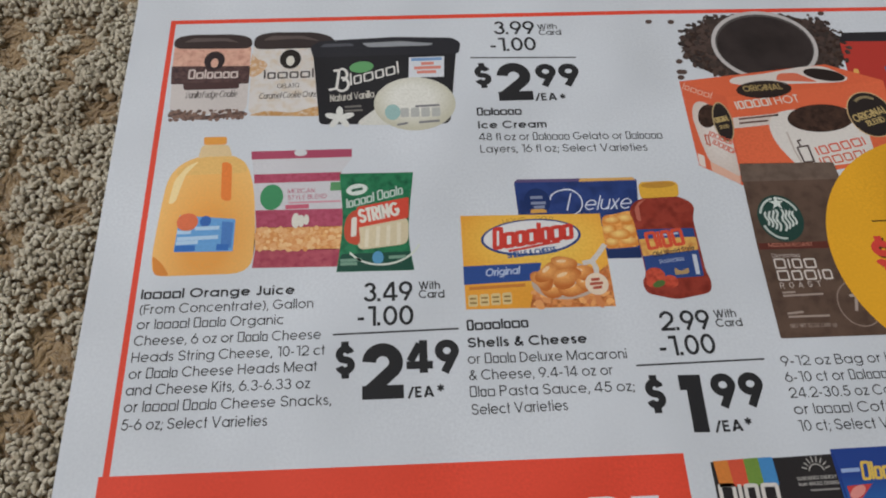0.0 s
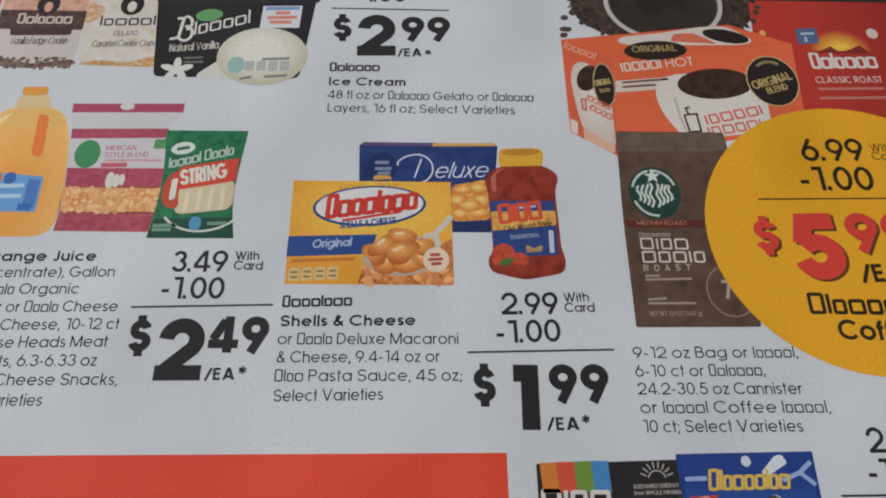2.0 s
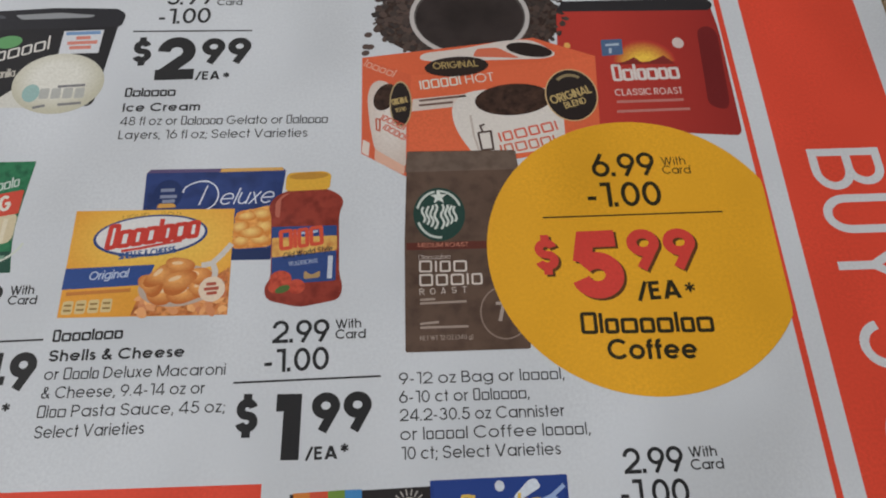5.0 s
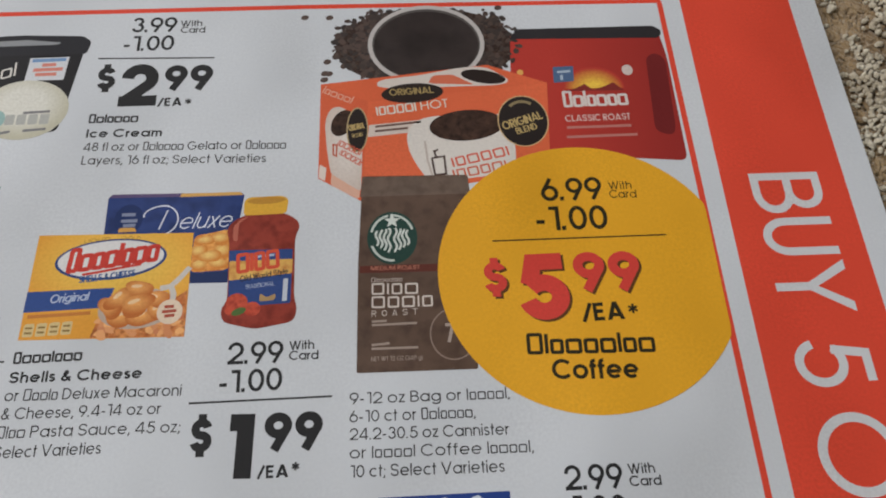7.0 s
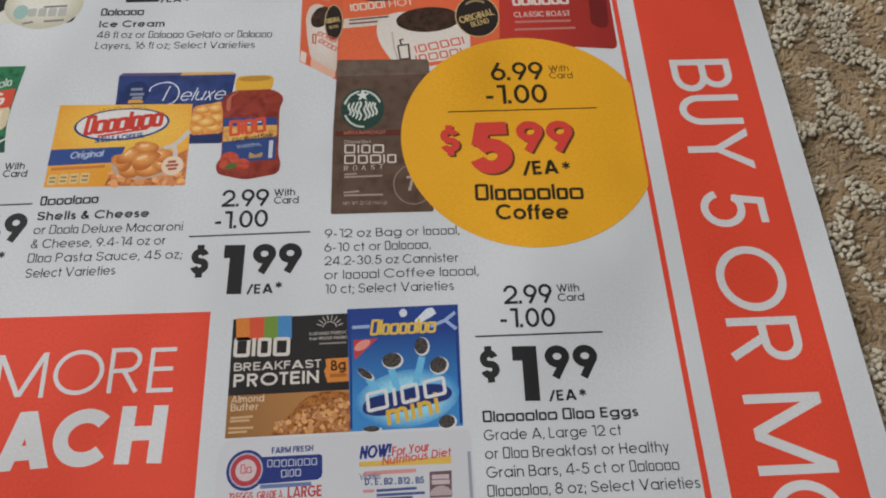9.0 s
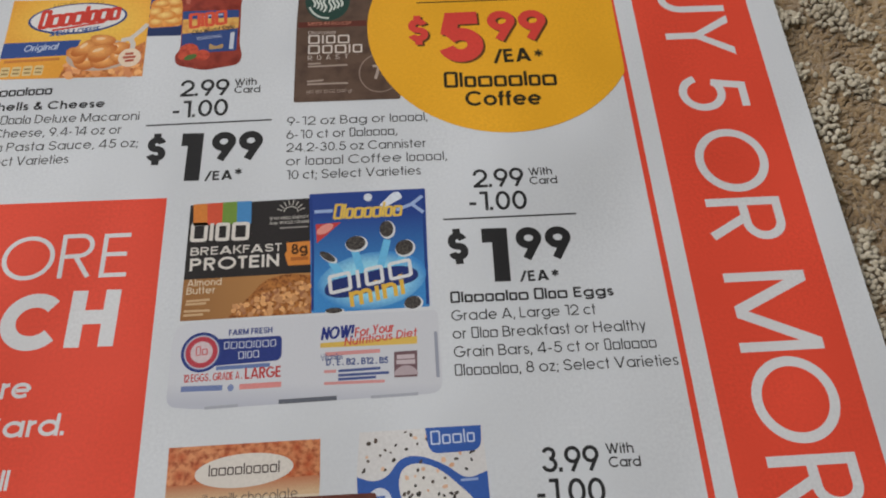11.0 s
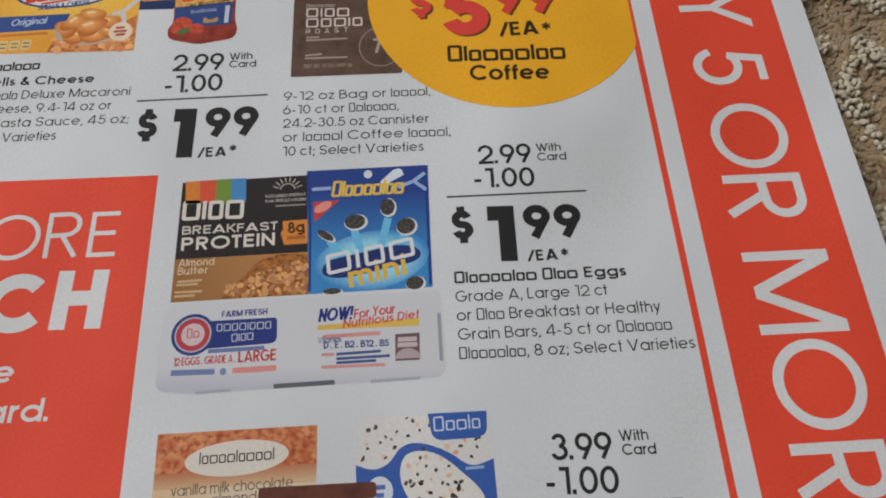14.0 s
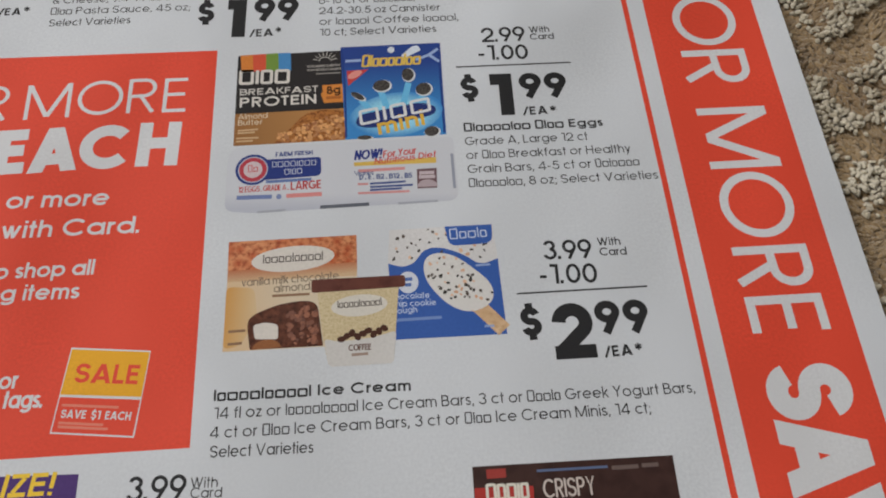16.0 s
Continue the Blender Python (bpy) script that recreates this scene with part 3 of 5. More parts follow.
# ---- lines of print; brand words stay plain bars ----
BOLD = 0.02
for row in (
        ("{7}", -30.1, 68.3, -18.5, 68.3, BOLD), ("Ice Cream", -30.2, 64.1, -12.4, 64.0, BOLD),
        ("48 fl oz or {7} Gelato or {7}", -30.2, 60.4, 16.9, 59.7, 0), ("Layers, 16 fl oz; Select Varieties", -30.1, 56.7, 12.4, 56.1, 0),
        ("{6} Orange Juice", -109.2, 19.5, -74.9, 19.5, BOLD), ("(From Concentrate), Gallon", -109.1, 15.8, -70.7, 16.0, 0),
        ("or {6} {5} Organic", -109.3, 12.2, -77.1, 12.3, 0), ("Cheese, 6 oz or {5} Cheese", -109.4, 8.4, -68.8, 8.5, 0),
        ("Heads String Cheese, 10-12 ct", -109.4, 4.6, -67.9, 4.8, 0), ("or {5} Cheese Heads Meat", -109.5, 0.9, -69.5, 1.2, 0),
        ("and Cheese Kits, 6.3-6.33 oz", -109.6, -2.7, -70.9, -2.6, 0), ("or {6} {5} Cheese Snacks,", -109.5, -6.3, -66.3, -6.4, 0),
        ("5-6 oz; Select Varieties", -109.6, -10.1, -79.6, -10.3, 0),
        ("{8}", -36.4, 9.3, -22.6, 9.6, BOLD), ("Shells & Cheese", -36.7, 5.2, -9.9, 5.3, BOLD),
        ("or {5} Deluxe Macaroni", -36.8, 1.5, -1.6, 1.4, 0), ("& Cheese, 9.4-14 oz or", -36.7, -2.2, -5.3, -2.2, 0),
        ("{4} Pasta Sauce, 45 oz;", -36.8, -5.9, -1.1, -6.0, 0), ("Select Varieties", -36.7, -9.8, -16.1, -9.6, 0),
        ("9-12 oz Bag or {6},", 32.4, -1.7, 65.0, -1.7, 0), ("6-10 ct or {7},", 32.4, -5.4, 57.8, -5.3, 0),
        ("24.2-30.5 oz Cannister", 32.5, -8.9, 64.3, -9.0, 0), ("or {6} Coffee {6},", 32.5, -12.5, 68.9, -12.6, 0),
        ("10 ct; Select Varieties", 32.6, -16.1, 62.8, -16.2, 0),
        ("{9} {4} Eggs", 67.6, -47.3, 101.9, -47.4, BOLD), ("Grade A, Large 12 ct", 67.5, -51.3, 97.5, -51.3, 0),
        ("or {4} Breakfast or Healthy", 67.5, -55.2, 107.4, -55.3, 0), ("Grain Bars, 4-5 ct or {7}", 67.5, -59.1, 108.9, -59.1, 0),
        ("{9}, 8 oz; Select Varieties", 67.5, -62.9, 112.7, -63.0, 0),
        ("{11} Ice Cream", 11.0, -110.2, 51.5, -110.5, BOLD), ("14 fl oz or {11} Ice Cream Bars, 3 ct or {5} Greek Yogurt Bars,", 11.1, -113.9, 110.8, -114.6, 0),
        ("4 ct or {4} Ice Cream Bars, 3 ct or {4} Ice Cream Minis, 14 ct;", 10.6, -117.8, 100.7, -118.3, 0), ("Select Varieties", 10.8, -121.6, 31.3, -121.9, 0)):
    line("text_line", flyer, row[0], *row[1:5], 2.35, TYPE, 3, row[5])

# ---- the red band and the red panel ----


def band_foot(y):
    """The line on which the letters of the red band stand; it leans with the band."""
    return 125.35 - 0.004 * y


for ch, start, end in (("B", 49.4, 39.3), ("U", 37.4, 28.3), ("Y", 26.8, 14.4), ("5", 8.4, -1.8),
                       ("O", -7.2, -24.0), ("R", -25.5, -36.5), ("M", -43.5, -61.2),
                       ("O", -62.3, -79.8), ("R", -82.0, -92.4), ("E", -94.2, -103.2)):
    tall, shift = (16.5, 0.0) if end > -5 else (16.8, 0.15) if end > -40 else (17.5, 0.25)
    lettering("band_letter", flyer, ch, band_foot(start) + shift, start, band_foot(end) + shift, end, tall, 0.118, WHITE, 2)
for ch, start, end in (("S", -109.7, -121.5), ("A", -121.2, -137.0), ("V", -135.0, -135.0 - 17.5)):
    lettering("band_letter", flyer, ch, band_foot(start) - 0.05, start, band_foot(end) - 0.05, end, 18.4, 0.25, WHITE, 2)
for ch, row in (("R", (-49.7, -38.5, -42.3, -38.3)), ("M", (-38.6, -38.5, -27.7, -38.2)), ("O", (-26.3, -38.0, -15.3, -37.8)), ("R", (-14.3, -37.8, -7.0, -37.7)), ("E", (-5.7, -38.0, 0.4, -38.0))):
    lettering("panel_letter", flyer, ch, *row, 10.2, 0.095, WHITE, 3, 0.1, 0.01)
for ch, row in (("E", (-43.4, -53.7, -35.8, -53.5)), ("A", (-35.4, -53.7, -24.1, -53.2)), ("C", (-24.2, -53.4, -12.3, -53.3)), ("H", (-11.0, -53.1, -0.2, -53.2))):
    lettering("panel_letter", flyer, ch, *row, 12.3, 0.25, WHITE, 3, 0.04, 0.02)
for text, row in (("or more", (-38.8, -62.8, -15.5, -63.0)), ("with Card.", (-38.7, -70.4, -7.6, -70.6)), ("o shop all", (-38.2, -80.3, -16.8, -80.3)),
                  ("g items", (-36.1, -85.5, -19.3, -85.8)), ("or", (-33.0, -105.1, -29.2, -105.0)), ("tags.", (-31.5, -109.1, -23.5, -109.4))):
    line("panel_text", flyer, text, *row, 4.3 if "o" in text[:1] and "m" in text or "C" in text else 3.7, WHITE, 3, 0.012, 0.04)
tag = shape("sale_tag", flyer, [(-21.2, -114.8), (-4.4, -116.7), (-2.7, -98.6), (-19.3, -96.9)], WHITE, 3)
shape("tag_top", tag, [(-20.2, -106.9), (-3.8, -108.4), (-2.9, -98.9), (-19.1, -97.3)], GOLD, 4)
shape("tag_foot", tag, [(-20.9, -114.5), (-4.7, -116.3), (-3.9, -109.0), (-20.2, -107.4)], RED, 4)
line("tag_word", tag, "SALE", -18.1, -104.5, -4.7, -105.7, 4.1, RED, 5, 0.05, 0.0)
line("tag_word", tag, "SAVE $1 EACH", -19.6, -111.7, -5.5, -113.1, 1.7, WHITE, 5, 0.02, 0.0, 0.55)
lines("tag_small_print", tag, [[(-19.6, -109.1), (-8.1, -110.3)], [(-19.8, -112.7), (-10.8, -113.7)], [(-19.8, -113.5), (-9.8, -114.6)]], 0.55, ink("d97a66"), 5)
purple = shape("purple_sign", flyer, [(-45.5, -128.0), (-14.4, -130.0), (-14.4, -123.1), (-46.7, -122.1)], ink("4a2f70"), 3)
line("sign_word", purple, "IZE!", -29.1, -126.7, -19.0, -126.8, 4.4, ink("e5bf2c"), 4, 0.03, 0.12)
# ---- printed pictures of goods, each one flat on the page ----
def scatter(name, parent, count, inside, size, mat, layer, seed, label=""):
    """Many small uneven printed flecks at places that inside(rng) gives, in mm; joined, too many to count."""
    rng = random.Random(seed)
    bm = bmesh.new()
    for i in range(count):
        x, y = inside(rng)
        r, turn = size * rng.uniform(0.6, 1.25), rng.uniform(0, 180)
        pts = [(px + rng.uniform(-0.12, 0.12) * r, py + rng.uniform(-0.12, 0.12) * r) for px, py in oval(x, y, r, r * rng.uniform(0.55, 0.9), turn, n=9)]
        bm.faces.new([bm.verts.new((px / 1000, py / 1000, (layer + 0.9 * i / count) * LAYER)) for px, py in pts])
    return tagged(part(name, bm, mat, parent, label), kind="stuff")


def uneven(points, cx, cy, k):
    """The outline with soft lobes, so that no two pieces of pasta are alike."""
    out = []
    for i, (x, y) in enumerate(points):
        f = 1 + 0.16 * math.sin(4 * math.pi * i / len(points) + k * 1.7) + 0.12 * math.sin(6 * math.pi * i / len(points) + k)
        out.append((cx + (x - cx) * f, cy + (y - cy) * f))
    return out


def within(ax, ay, bx, by, oval_only=False):
    """A chooser of places in the box (or its oval) between two corners."""
    def pick(r):
        while True:
            u, v = r.random(), r.random()
            if not oval_only or (u - 0.5) ** 2 + (v - 0.5) ** 2 < 0.25:
                return ax + (bx - ax) * u, ay + (by - ay) * v
    return pick


def bars(name, parent, rows, width, mat, layer):
    return lines(name, parent, rows, width, mat, layer)


def flecks(one, two, name):
    mat, tree, bsdf = nodes_of(name)
    spread = tree.nodes.new("ShaderNodeNewGeometry").outputs["Random Per Island"]
    tree.links.new(mixed(tree, spread, linear(one, GAIN), linear(two, GAIN)), bsdf.inputs["Base Color"])
    bsdf.inputs["Roughness"].default_value = 0.6
    return mat


DARK, CREAM, NAVY = ink("2c2725"), ink("d3cfc4"), ink("26407c")
CRUMB = flecks("4a3128", "7d5d4c", "crumb_print")
BEAN = flecks("221a18", "4d3a33", "bean_print")
NUT = flecks("8a4e22", "d99c58", "nut_print")
SHELL = flecks("b9602a", "e6a45a", "shell_print")
SPECK = flecks("141212", "4a3c34", "speck_print")
DOUGH = flecks("c59676", "d8b498", "dough_print")

# gelato tubs
tub = shape("gelato_tub_picture", flyer, [(-108.7, 70.4), (-89.3, 70.7), (-89.4, 92.6), (-109.8, 93.0)], ink("c4bcb8"), 3, (3, 3, 0, 0))
shape("peach_layer", tub, [(-109.6, 84.9), (-89.3, 84.4), (-89.4, 92.6), (-109.8, 93.0)], mottled("c99783", "d6a994", "b88674", 300.0), 4)
shape("cookie_layer", tub, [(-109.4, 80.4), (-89.3, 80.2), (-89.3, 86.1), (-109.8, 86.4)], mottled("4a3533", "5d4442", "38292a", 500.0), 5, 0.5)
shape("word_panel", tub, [(-105.9, 78.4), (-91.7, 78.6), (-91.7, 80.7), (-106.3, 80.7)], ink("4a3433"), 5.5, 0.8)
shape("tub_lid", tub, [(-109.9, 92.4), (-89.1, 92.1), (-89.3, 95.9), (-93.5, 97.2), (-106.4, 97.3), (-110.1, 96.0)], ink("3b302e"), 6, 2.6)
shape("lid_shine", tub, [(-107.5, 94.6), (-97.0, 94.9), (-92.5, 94.2), (-96.0, 95.9), (-105.0, 96.1)], ink("5c504d"), 6.5, 0.8)
shape("crumb_base", tub, [(-108.5, 69.6), (-99.9, 68.7), (-89.5, 69.7), (-89.6, 71.4), (-95.8, 70.5), (-101.4, 69.8), (-105.2, 71.5), (-108.5, 72.0)], mottled("4f3b35", "6a5248", "3f2e2a", 700.0), 5.5, 1.0)
scatter("crumbs", tub, 120, within(-108.6, 71.8, -89.4, 68.8), 0.55, CRUMB, 6, 2)
disc("round_mark", tub, -98.8, 88.1, 2.7, 3.2, ink("33282a"), 6)
disc("mark_eye", tub, -98.7, 87.3, 1.0, 1.6, ink("cfa08c"), 7)
line("brand_bar", tub, "{7}", -105.1, 82.1, -92.2, 82.2, 3.0, ink("c9b9b2"), 7, 0.01)
line("flavour_line", tub, "Vanilla Fudge Cookie", -105.5, 75.7, -92.2, 75.9, 2.2, ink("5a5350"), 6, -0.004, 0.2)
tub = shape("gelato_tub_picture", flyer, [(-88.9, 69.8), (-70.6, 69.3), (-70.5, 92.1), (-88.9, 92.5)], mottled("cac5c1", "d0cbc7", "c8b9a5", 160.0), 3, (3, 0, 0, 0))
shape("tub_lid", tub, [(-88.7, 91.7), (-67.2, 92.0), (-67.2, 95.6), (-72.2, 97.5), (-85.2, 97.7), (-88.9, 96.1)], ink("3a3130"), 5, 2.6)
shape("lid_shine", tub, [(-86.5, 94.8), (-77.0, 95.3), (-71.0, 94.4), (-75.5, 96.3), (-84.0, 96.5)], ink("5c504d"), 5.5, 0.8)
shape("caramel_swirl", tub, [(-89.4, 81.7), (-86.3, 83.2), (-84.1, 87.0), (-88.1, 88.6), (-89.1, 91.0)], mottled("b98a58", "cfae8a", "d0c0b0", 350.0), 4, 2.0)
shape("caramel_swirl", tub, [(-89.1, 69.8), (-70.5, 69.1), (-70.6, 72.7), (-77.2, 70.4), (-84.4, 71.3)], mottled("a8793f", "c79a60", "cdbba5", 350.0), 4, 1.5)
disc("round_mark", tub, -78.8, 88.2, 2.8, 3.3, DARK, 5)
disc("mark_eye", tub, -78.8, 87.6, 1.1, 1.7, CREAM, 6)
line("brand_bar", tub, "{6}", -85.5, 81.6, -72.3, 81.9, 3.0, ink("4a4442"), 5, 0.01)
line("flavour_line", tub, "GELATO", -81.8, 78.4, -76.1, 78.6, 1.5, ink("4a4442"), 5)
line("flavour_line", tub, "Caramel Cookie Crunch", -86.4, 75.0, -70.7, 75.5, 2.0, ink("5a5350"), 5, -0.004, 0.2)

# ice cream tub
tub = shape("ice_cream_tub_picture", flyer, [(-70.6, 66.5), (-37.2, 65.9), (-34.4, 90.1), (-72.9, 90.6)], ink("262528"), 7, (1.5, 2, 0, 0))
shape("tub_lid", tub, [(-72.8, 88.6), (-33.7, 89.1), (-33.0, 92.9), (-35.2, 94.7), (-50.6, 95.3), (-71.2, 94.3), (-73.7, 92.2)], ink("2b2b30"), 8, 1.0)
shape("lid_shine", tub, [(-58.0, 91.8), (-41.5, 92.1), (-40.3, 92.8), (-49.1, 93.8), (-59.9, 93.3)], ink("8d9094"), 9, 0.8)
shape("lid_shine", tub, [(-71.1, 92.1), (-61.7, 92.3), (-62.6, 93.3), (-69.8, 93.3)], ink("4d4e55"), 9, 0.8)
lines("brand_swash", tub, [[(-68.4, 77.5), (-66.4, 78.0), (-65.8, 84.0), (-67.3, 83.9)], oval(-65.1, 82.5, 1.4, 2.0, 0, -80, 110, 12), oval(-65.0, 79.3, 1.7, 2.2, 0, -130, 100, 12)], 0.75, ink("d0cdc8"), 8.5)
line("brand_bar", tub, "{6}", -62.8, 78.8, -50.0, 82.7, 4.0, ink("d0cdc8"), 8.5, 0.0, 0.25)
face("green_leaf", tub, oval(-59.9, 85.0, 3.2, 1.9, 8), ink("5f9a62"), 8)
shape("milk_label", tub, [(-47.5, 81.1), (-38.1, 81.2), (-37.7, 88.2), (-47.2, 88.0)], ink("c9ccd2"), 8)
bars("label_lines", tub, [[(-46.6, 87.2), (-38.4, 87.4)]], 1.0, ink("6f93bd"), 9)
bars("label_lines", tub, [[(-44.0, 85.8), (-40.6, 85.9)], [(-45.9, 84.3), (-38.8, 84.5)], [(-45.2, 82.9), (-40.1, 83.0)]], 1.0, ink("cf7f70"), 9)
line("flavour_line", tub, "Natural Vanilla", -67.9, 73.6, -56.6, 74.8, 2.4, ink("b9b4aa"), 8, 0.0, 0.05)
bars("small_print", tub, [[(-64.2, 71.9), (-59.9, 72.1)], [(-64.2, 70.6), (-59.6, 70.8)]], 0.6, ink("6d6a66"), 8)
shape("ice_cream_pool", tub, [(-62.0, 66.1), (-38.2, 65.6), (-36.5, 71.1), (-39.2, 75.8), (-52.5, 74.3), (-57.7, 69.9)], ink("c9c8c0"), 8, 3.0)
face("ice_cream_scoop", tub, oval(-46.1, 72.6, 10.6, 8.6, 0), round_print("d6d5cd", "b9b6a2", -46.6, 74.2, 11.0, 9.2, 0.45), 9)
disc("round_seal", tub, -51.9, 69.9, 2.0, 2.5, ink("8fb0ad"), 10)
FX, FY = -49.9, 68.2
for k in range(4):
    shape("fact_box", tub, [(FX + 2.7 * k, FY), (FX + 2.7 * k + 2.2, FY + 0.1), (FX + 2.7 * k + 2.2, FY + 3.0), (FX + 2.7 * k, FY + 2.9)], ink("a9aaa6"), 10, 0.4)
bars("small_print", tub, [[(-46.0, 71.6), (-39.7, 71.9)], [(-45.2, 66.5), (-39.9, 66.9)], [(-50.8, 65.8), (-48.1, 66.4)]], 0.7, ink("77777a"), 10)
PX, PY = -65.5, 68.5
for k in range(5):
    a = radians(90 + 72 * k)
    face("petal", tub, oval(PX + 2.0 * math.cos(a), PY + 1.7 * math.sin(a), 1.9, 0.9, 90 + 72 * k, n=16), ink("d0d0cb"), 10 + 0.1 * k)

# orange juice jug
jug = shape("juice_jug_picture", flyer, [(-107.2, 25.0), (-85.4, 25.1), (-84.6, 33.0), (-86.0, 50.2), (-89.5, 57.9), (-100.1, 58.2), (-106.7, 53.4), (-107.6, 42.9), (-108.2, 29.4)],
            round_print("e2983a", "e9b766", -96.0, 34.0, 14.5, 24.0, 0.3), 3, (2.5, 5, 3, 7, 6, 6, 8, 5, 4), "orange juice in a clear plastic jug")
shape("jug_neck", jug, [(-100.2, 57.0), (-91.6, 56.8), (-92.9, 60.9), (-99.5, 61.0)], ink("d6bb8c"), 4, 1.0)
shape("jug_cap", jug, [(-99.1, 61.0), (-93.4, 61.0), (-93.6, 63.4), (-99.3, 63.4)], ink("dd9638"), 4, 0.7)
shape("jug_shoulder", jug, [(-106.3, 52.1), (-86.7, 52.5), (-89.8, 57.4), (-100.0, 57.5)], ink("deb163"), 4.4, 3.0)
shape("jug_handle", jug, [(-93.6, 44.9), (-91.1, 44.4), (-91.7, 55.3), (-94.2, 56.0)], ink("e07a2c"), 5, 1.2)
shape("jug_light", jug, [(-106.0, 44.0), (-104.4, 44.4), (-102.6, 52.5), (-99.6, 56.4), (-102.5, 54.8), (-105.2, 50.8)], ink("efcf94"), 4.7, 1.0)
shape("jug_corner", jug, [(-107.1, 25.3), (-103.5, 25.0), (-105.7, 28.4), (-108.1, 30.5)], ink("d2812a"), 4, 1.2)
label = shape("jug_label", jug, [(-103.3, 31.1), (-89.7, 30.9), (-89.7, 39.5), (-102.9, 40.9)], ink("5f9ad0"), 5, 0.5)
face("label_seal", jug, oval(-100.9, 39.0, 2.5, 2.4), ink("d5693f"), 6)
disc("label_mark", jug, -96.7, 39.1, 1.3, 1.5, ink("2f5fa8"), 6)
shape("label_table", jug, [(-92.6, 31.8), (-90.2, 31.8), (-90.1, 38.6), (-92.8, 39.0)], ink("4678ba"), 6)
bars("label_lines", jug, [[(-103.1, 36.3), (-99.8, 36.3)], [(-99.0, 37.2), (-93.3, 37.3)], [(-102.9, 34.5), (-93.4, 34.8)], [(-103.0, 33.4), (-98.0, 33.6)]], 1.0, ink("a9c6e0"), 6)
bars("label_lines", jug, [[(-103.1, 32.0), (-98.5, 32.0)], [(-93.6, 32.1), (-90.8, 32.0)]], 1.6, ink("2f68b4"), 6)

# bag of grated cheese
bag = shape("grated_cheese_bag_picture", flyer, [(-85.0, 26.4), (-64.4, 26.1), (-63.9, 36.8), (-64.9, 52.0), (-62.3, 56.1), (-62.3, 58.8), (-87.2, 58.8), (-86.3, 52.4), (-84.9, 37.5)], ink("c3c2c6"), 3)
shape("bag_top", bag, [(-87.0, 56.3), (-62.3, 56.4), (-62.3, 58.8), (-87.2, 58.7)], ink("a5445f"), 4)
face("hang_hole", bag, oval(-75.0, 58.0, 1.6, 1.0), ink("c8cacd"), 5)
shape("maroon_stripe", bag, [(-85.9, 49.3), (-64.8, 49.5), (-64.9, 52.0), (-86.1, 51.9)], mottled("a3405a", "b04f68", "9a3a52", 400.0), 4)
shape("maroon_stripe", bag, [(-84.7, 36.9), (-64.0, 36.7), (-64.3, 41.6), (-85.2, 41.7)], mottled("a3405a", "b04f68", "9a3a52", 400.0), 4)
shape("bag_foot", bag, [(-85.0, 26.4), (-64.4, 26.1), (-64.2, 30.8), (-84.6, 31.0)], mottled("9c3b50", "b05560", "93364a", 300.0), 4)
shape("cheese_window", bag, [(-84.6, 30.9), (-64.1, 30.6), (-64.0, 36.8), (-84.8, 37.0)], mottled("d08a48", "dca868", "c2743a", 600.0), 4)
scatter("cheese_shreds", bag, 150, within(-84.5, 36.7, -64.6, 30.8), 0.7, flecks("cf8640", "e0b67c", "cheese_print"), 5, 5)
face("green_seal", bag, oval(-81.5, 45.3, 2.75, 3.6), ink("3f8a5c"), 4)
shape("green_corner", bag, [(-67.5, 46.7), (-64.8, 46.7), (-64.8, 49.2), (-67.4, 49.1)], ink("57905f"), 5)
line("bag_word", bag, "MEXICAN", -77.7, 46.2, -71.2, 46.3, 1.3, ink("b0586c"), 4)
line("bag_word", bag, "STYLE BLEND", -77.7, 44.4, -68.3, 44.6, 1.3, ink("b0586c"), 4)
bars("bag_line", bag, [[(-78.1, 42.4), (-72.5, 42.5)]], 1.2, ink("c05a70"), 4)
bars("bag_line", bag, [[(-77.4, 43.6), (-64.9, 43.7)]], 0.5, ink("c9909c"), 4)
for k, (x, y, r) in enumerate(((-75.5, 38.6, 1.6), (-74.2, 38.5, 1.3), (-73.0, 38.8, 1.1))):
    face("white_mark", bag, oval(x, y, r * 0.6, r * 1.3, n=16), CREAM, 5 + 0.1 * k)

# bag of string cheese
bag = shape("string_cheese_bag_picture", flyer, [(-65.7, 24.7), (-47.7, 24.6), (-48.8, 31.8), (-48.7, 38.2), (-47.2, 51.4), (-65.3, 51.5), (-64.2, 38.7), (-64.9, 30.8)],
            mottled("1f6b46", "2a7a52", "17533a", 220.0), 6, (0.3, 0.3, 6, 6, 0.3, 0.3, 6, 6))
shape("dark_foot", bag, [(-65.6, 24.8), (-47.8, 24.7), (-48.6, 29.5), (-64.6, 29.3)], ink("1f4a3c"), 7, 0.4)
shape("cream_window", bag, [(-60.9, 30.2), (-48.9, 31.5), (-48.7, 38.8), (-60.7, 37.0)], ink("cbbd9c"), 7, 2.0)
bars("cheese_stick", bag, [[(-58.8, 30.9), (-58.5, 35.9)], [(-56.2, 31.1), (-55.9, 36.4)], [(-53.7, 31.3), (-53.5, 36.8)], [(-51.2, 31.5), (-51.0, 37.3)]], 0.9, ink("d6ccb4"), 7.5)
shape("red_stripe", bag, [(-61.2, 36.1), (-48.7, 38.5), (-48.5, 44.3), (-61.0, 41.9)], ink("c9432e"), 8, 0.5)
shape("red_swirl", bag, [(-63.6, 32.3), (-59.9, 31.2), (-60.7, 36.7), (-59.9, 41.7), (-63.1, 40.2), (-64.2, 36.1)], ink("b8472f"), 7.6, 2.5)
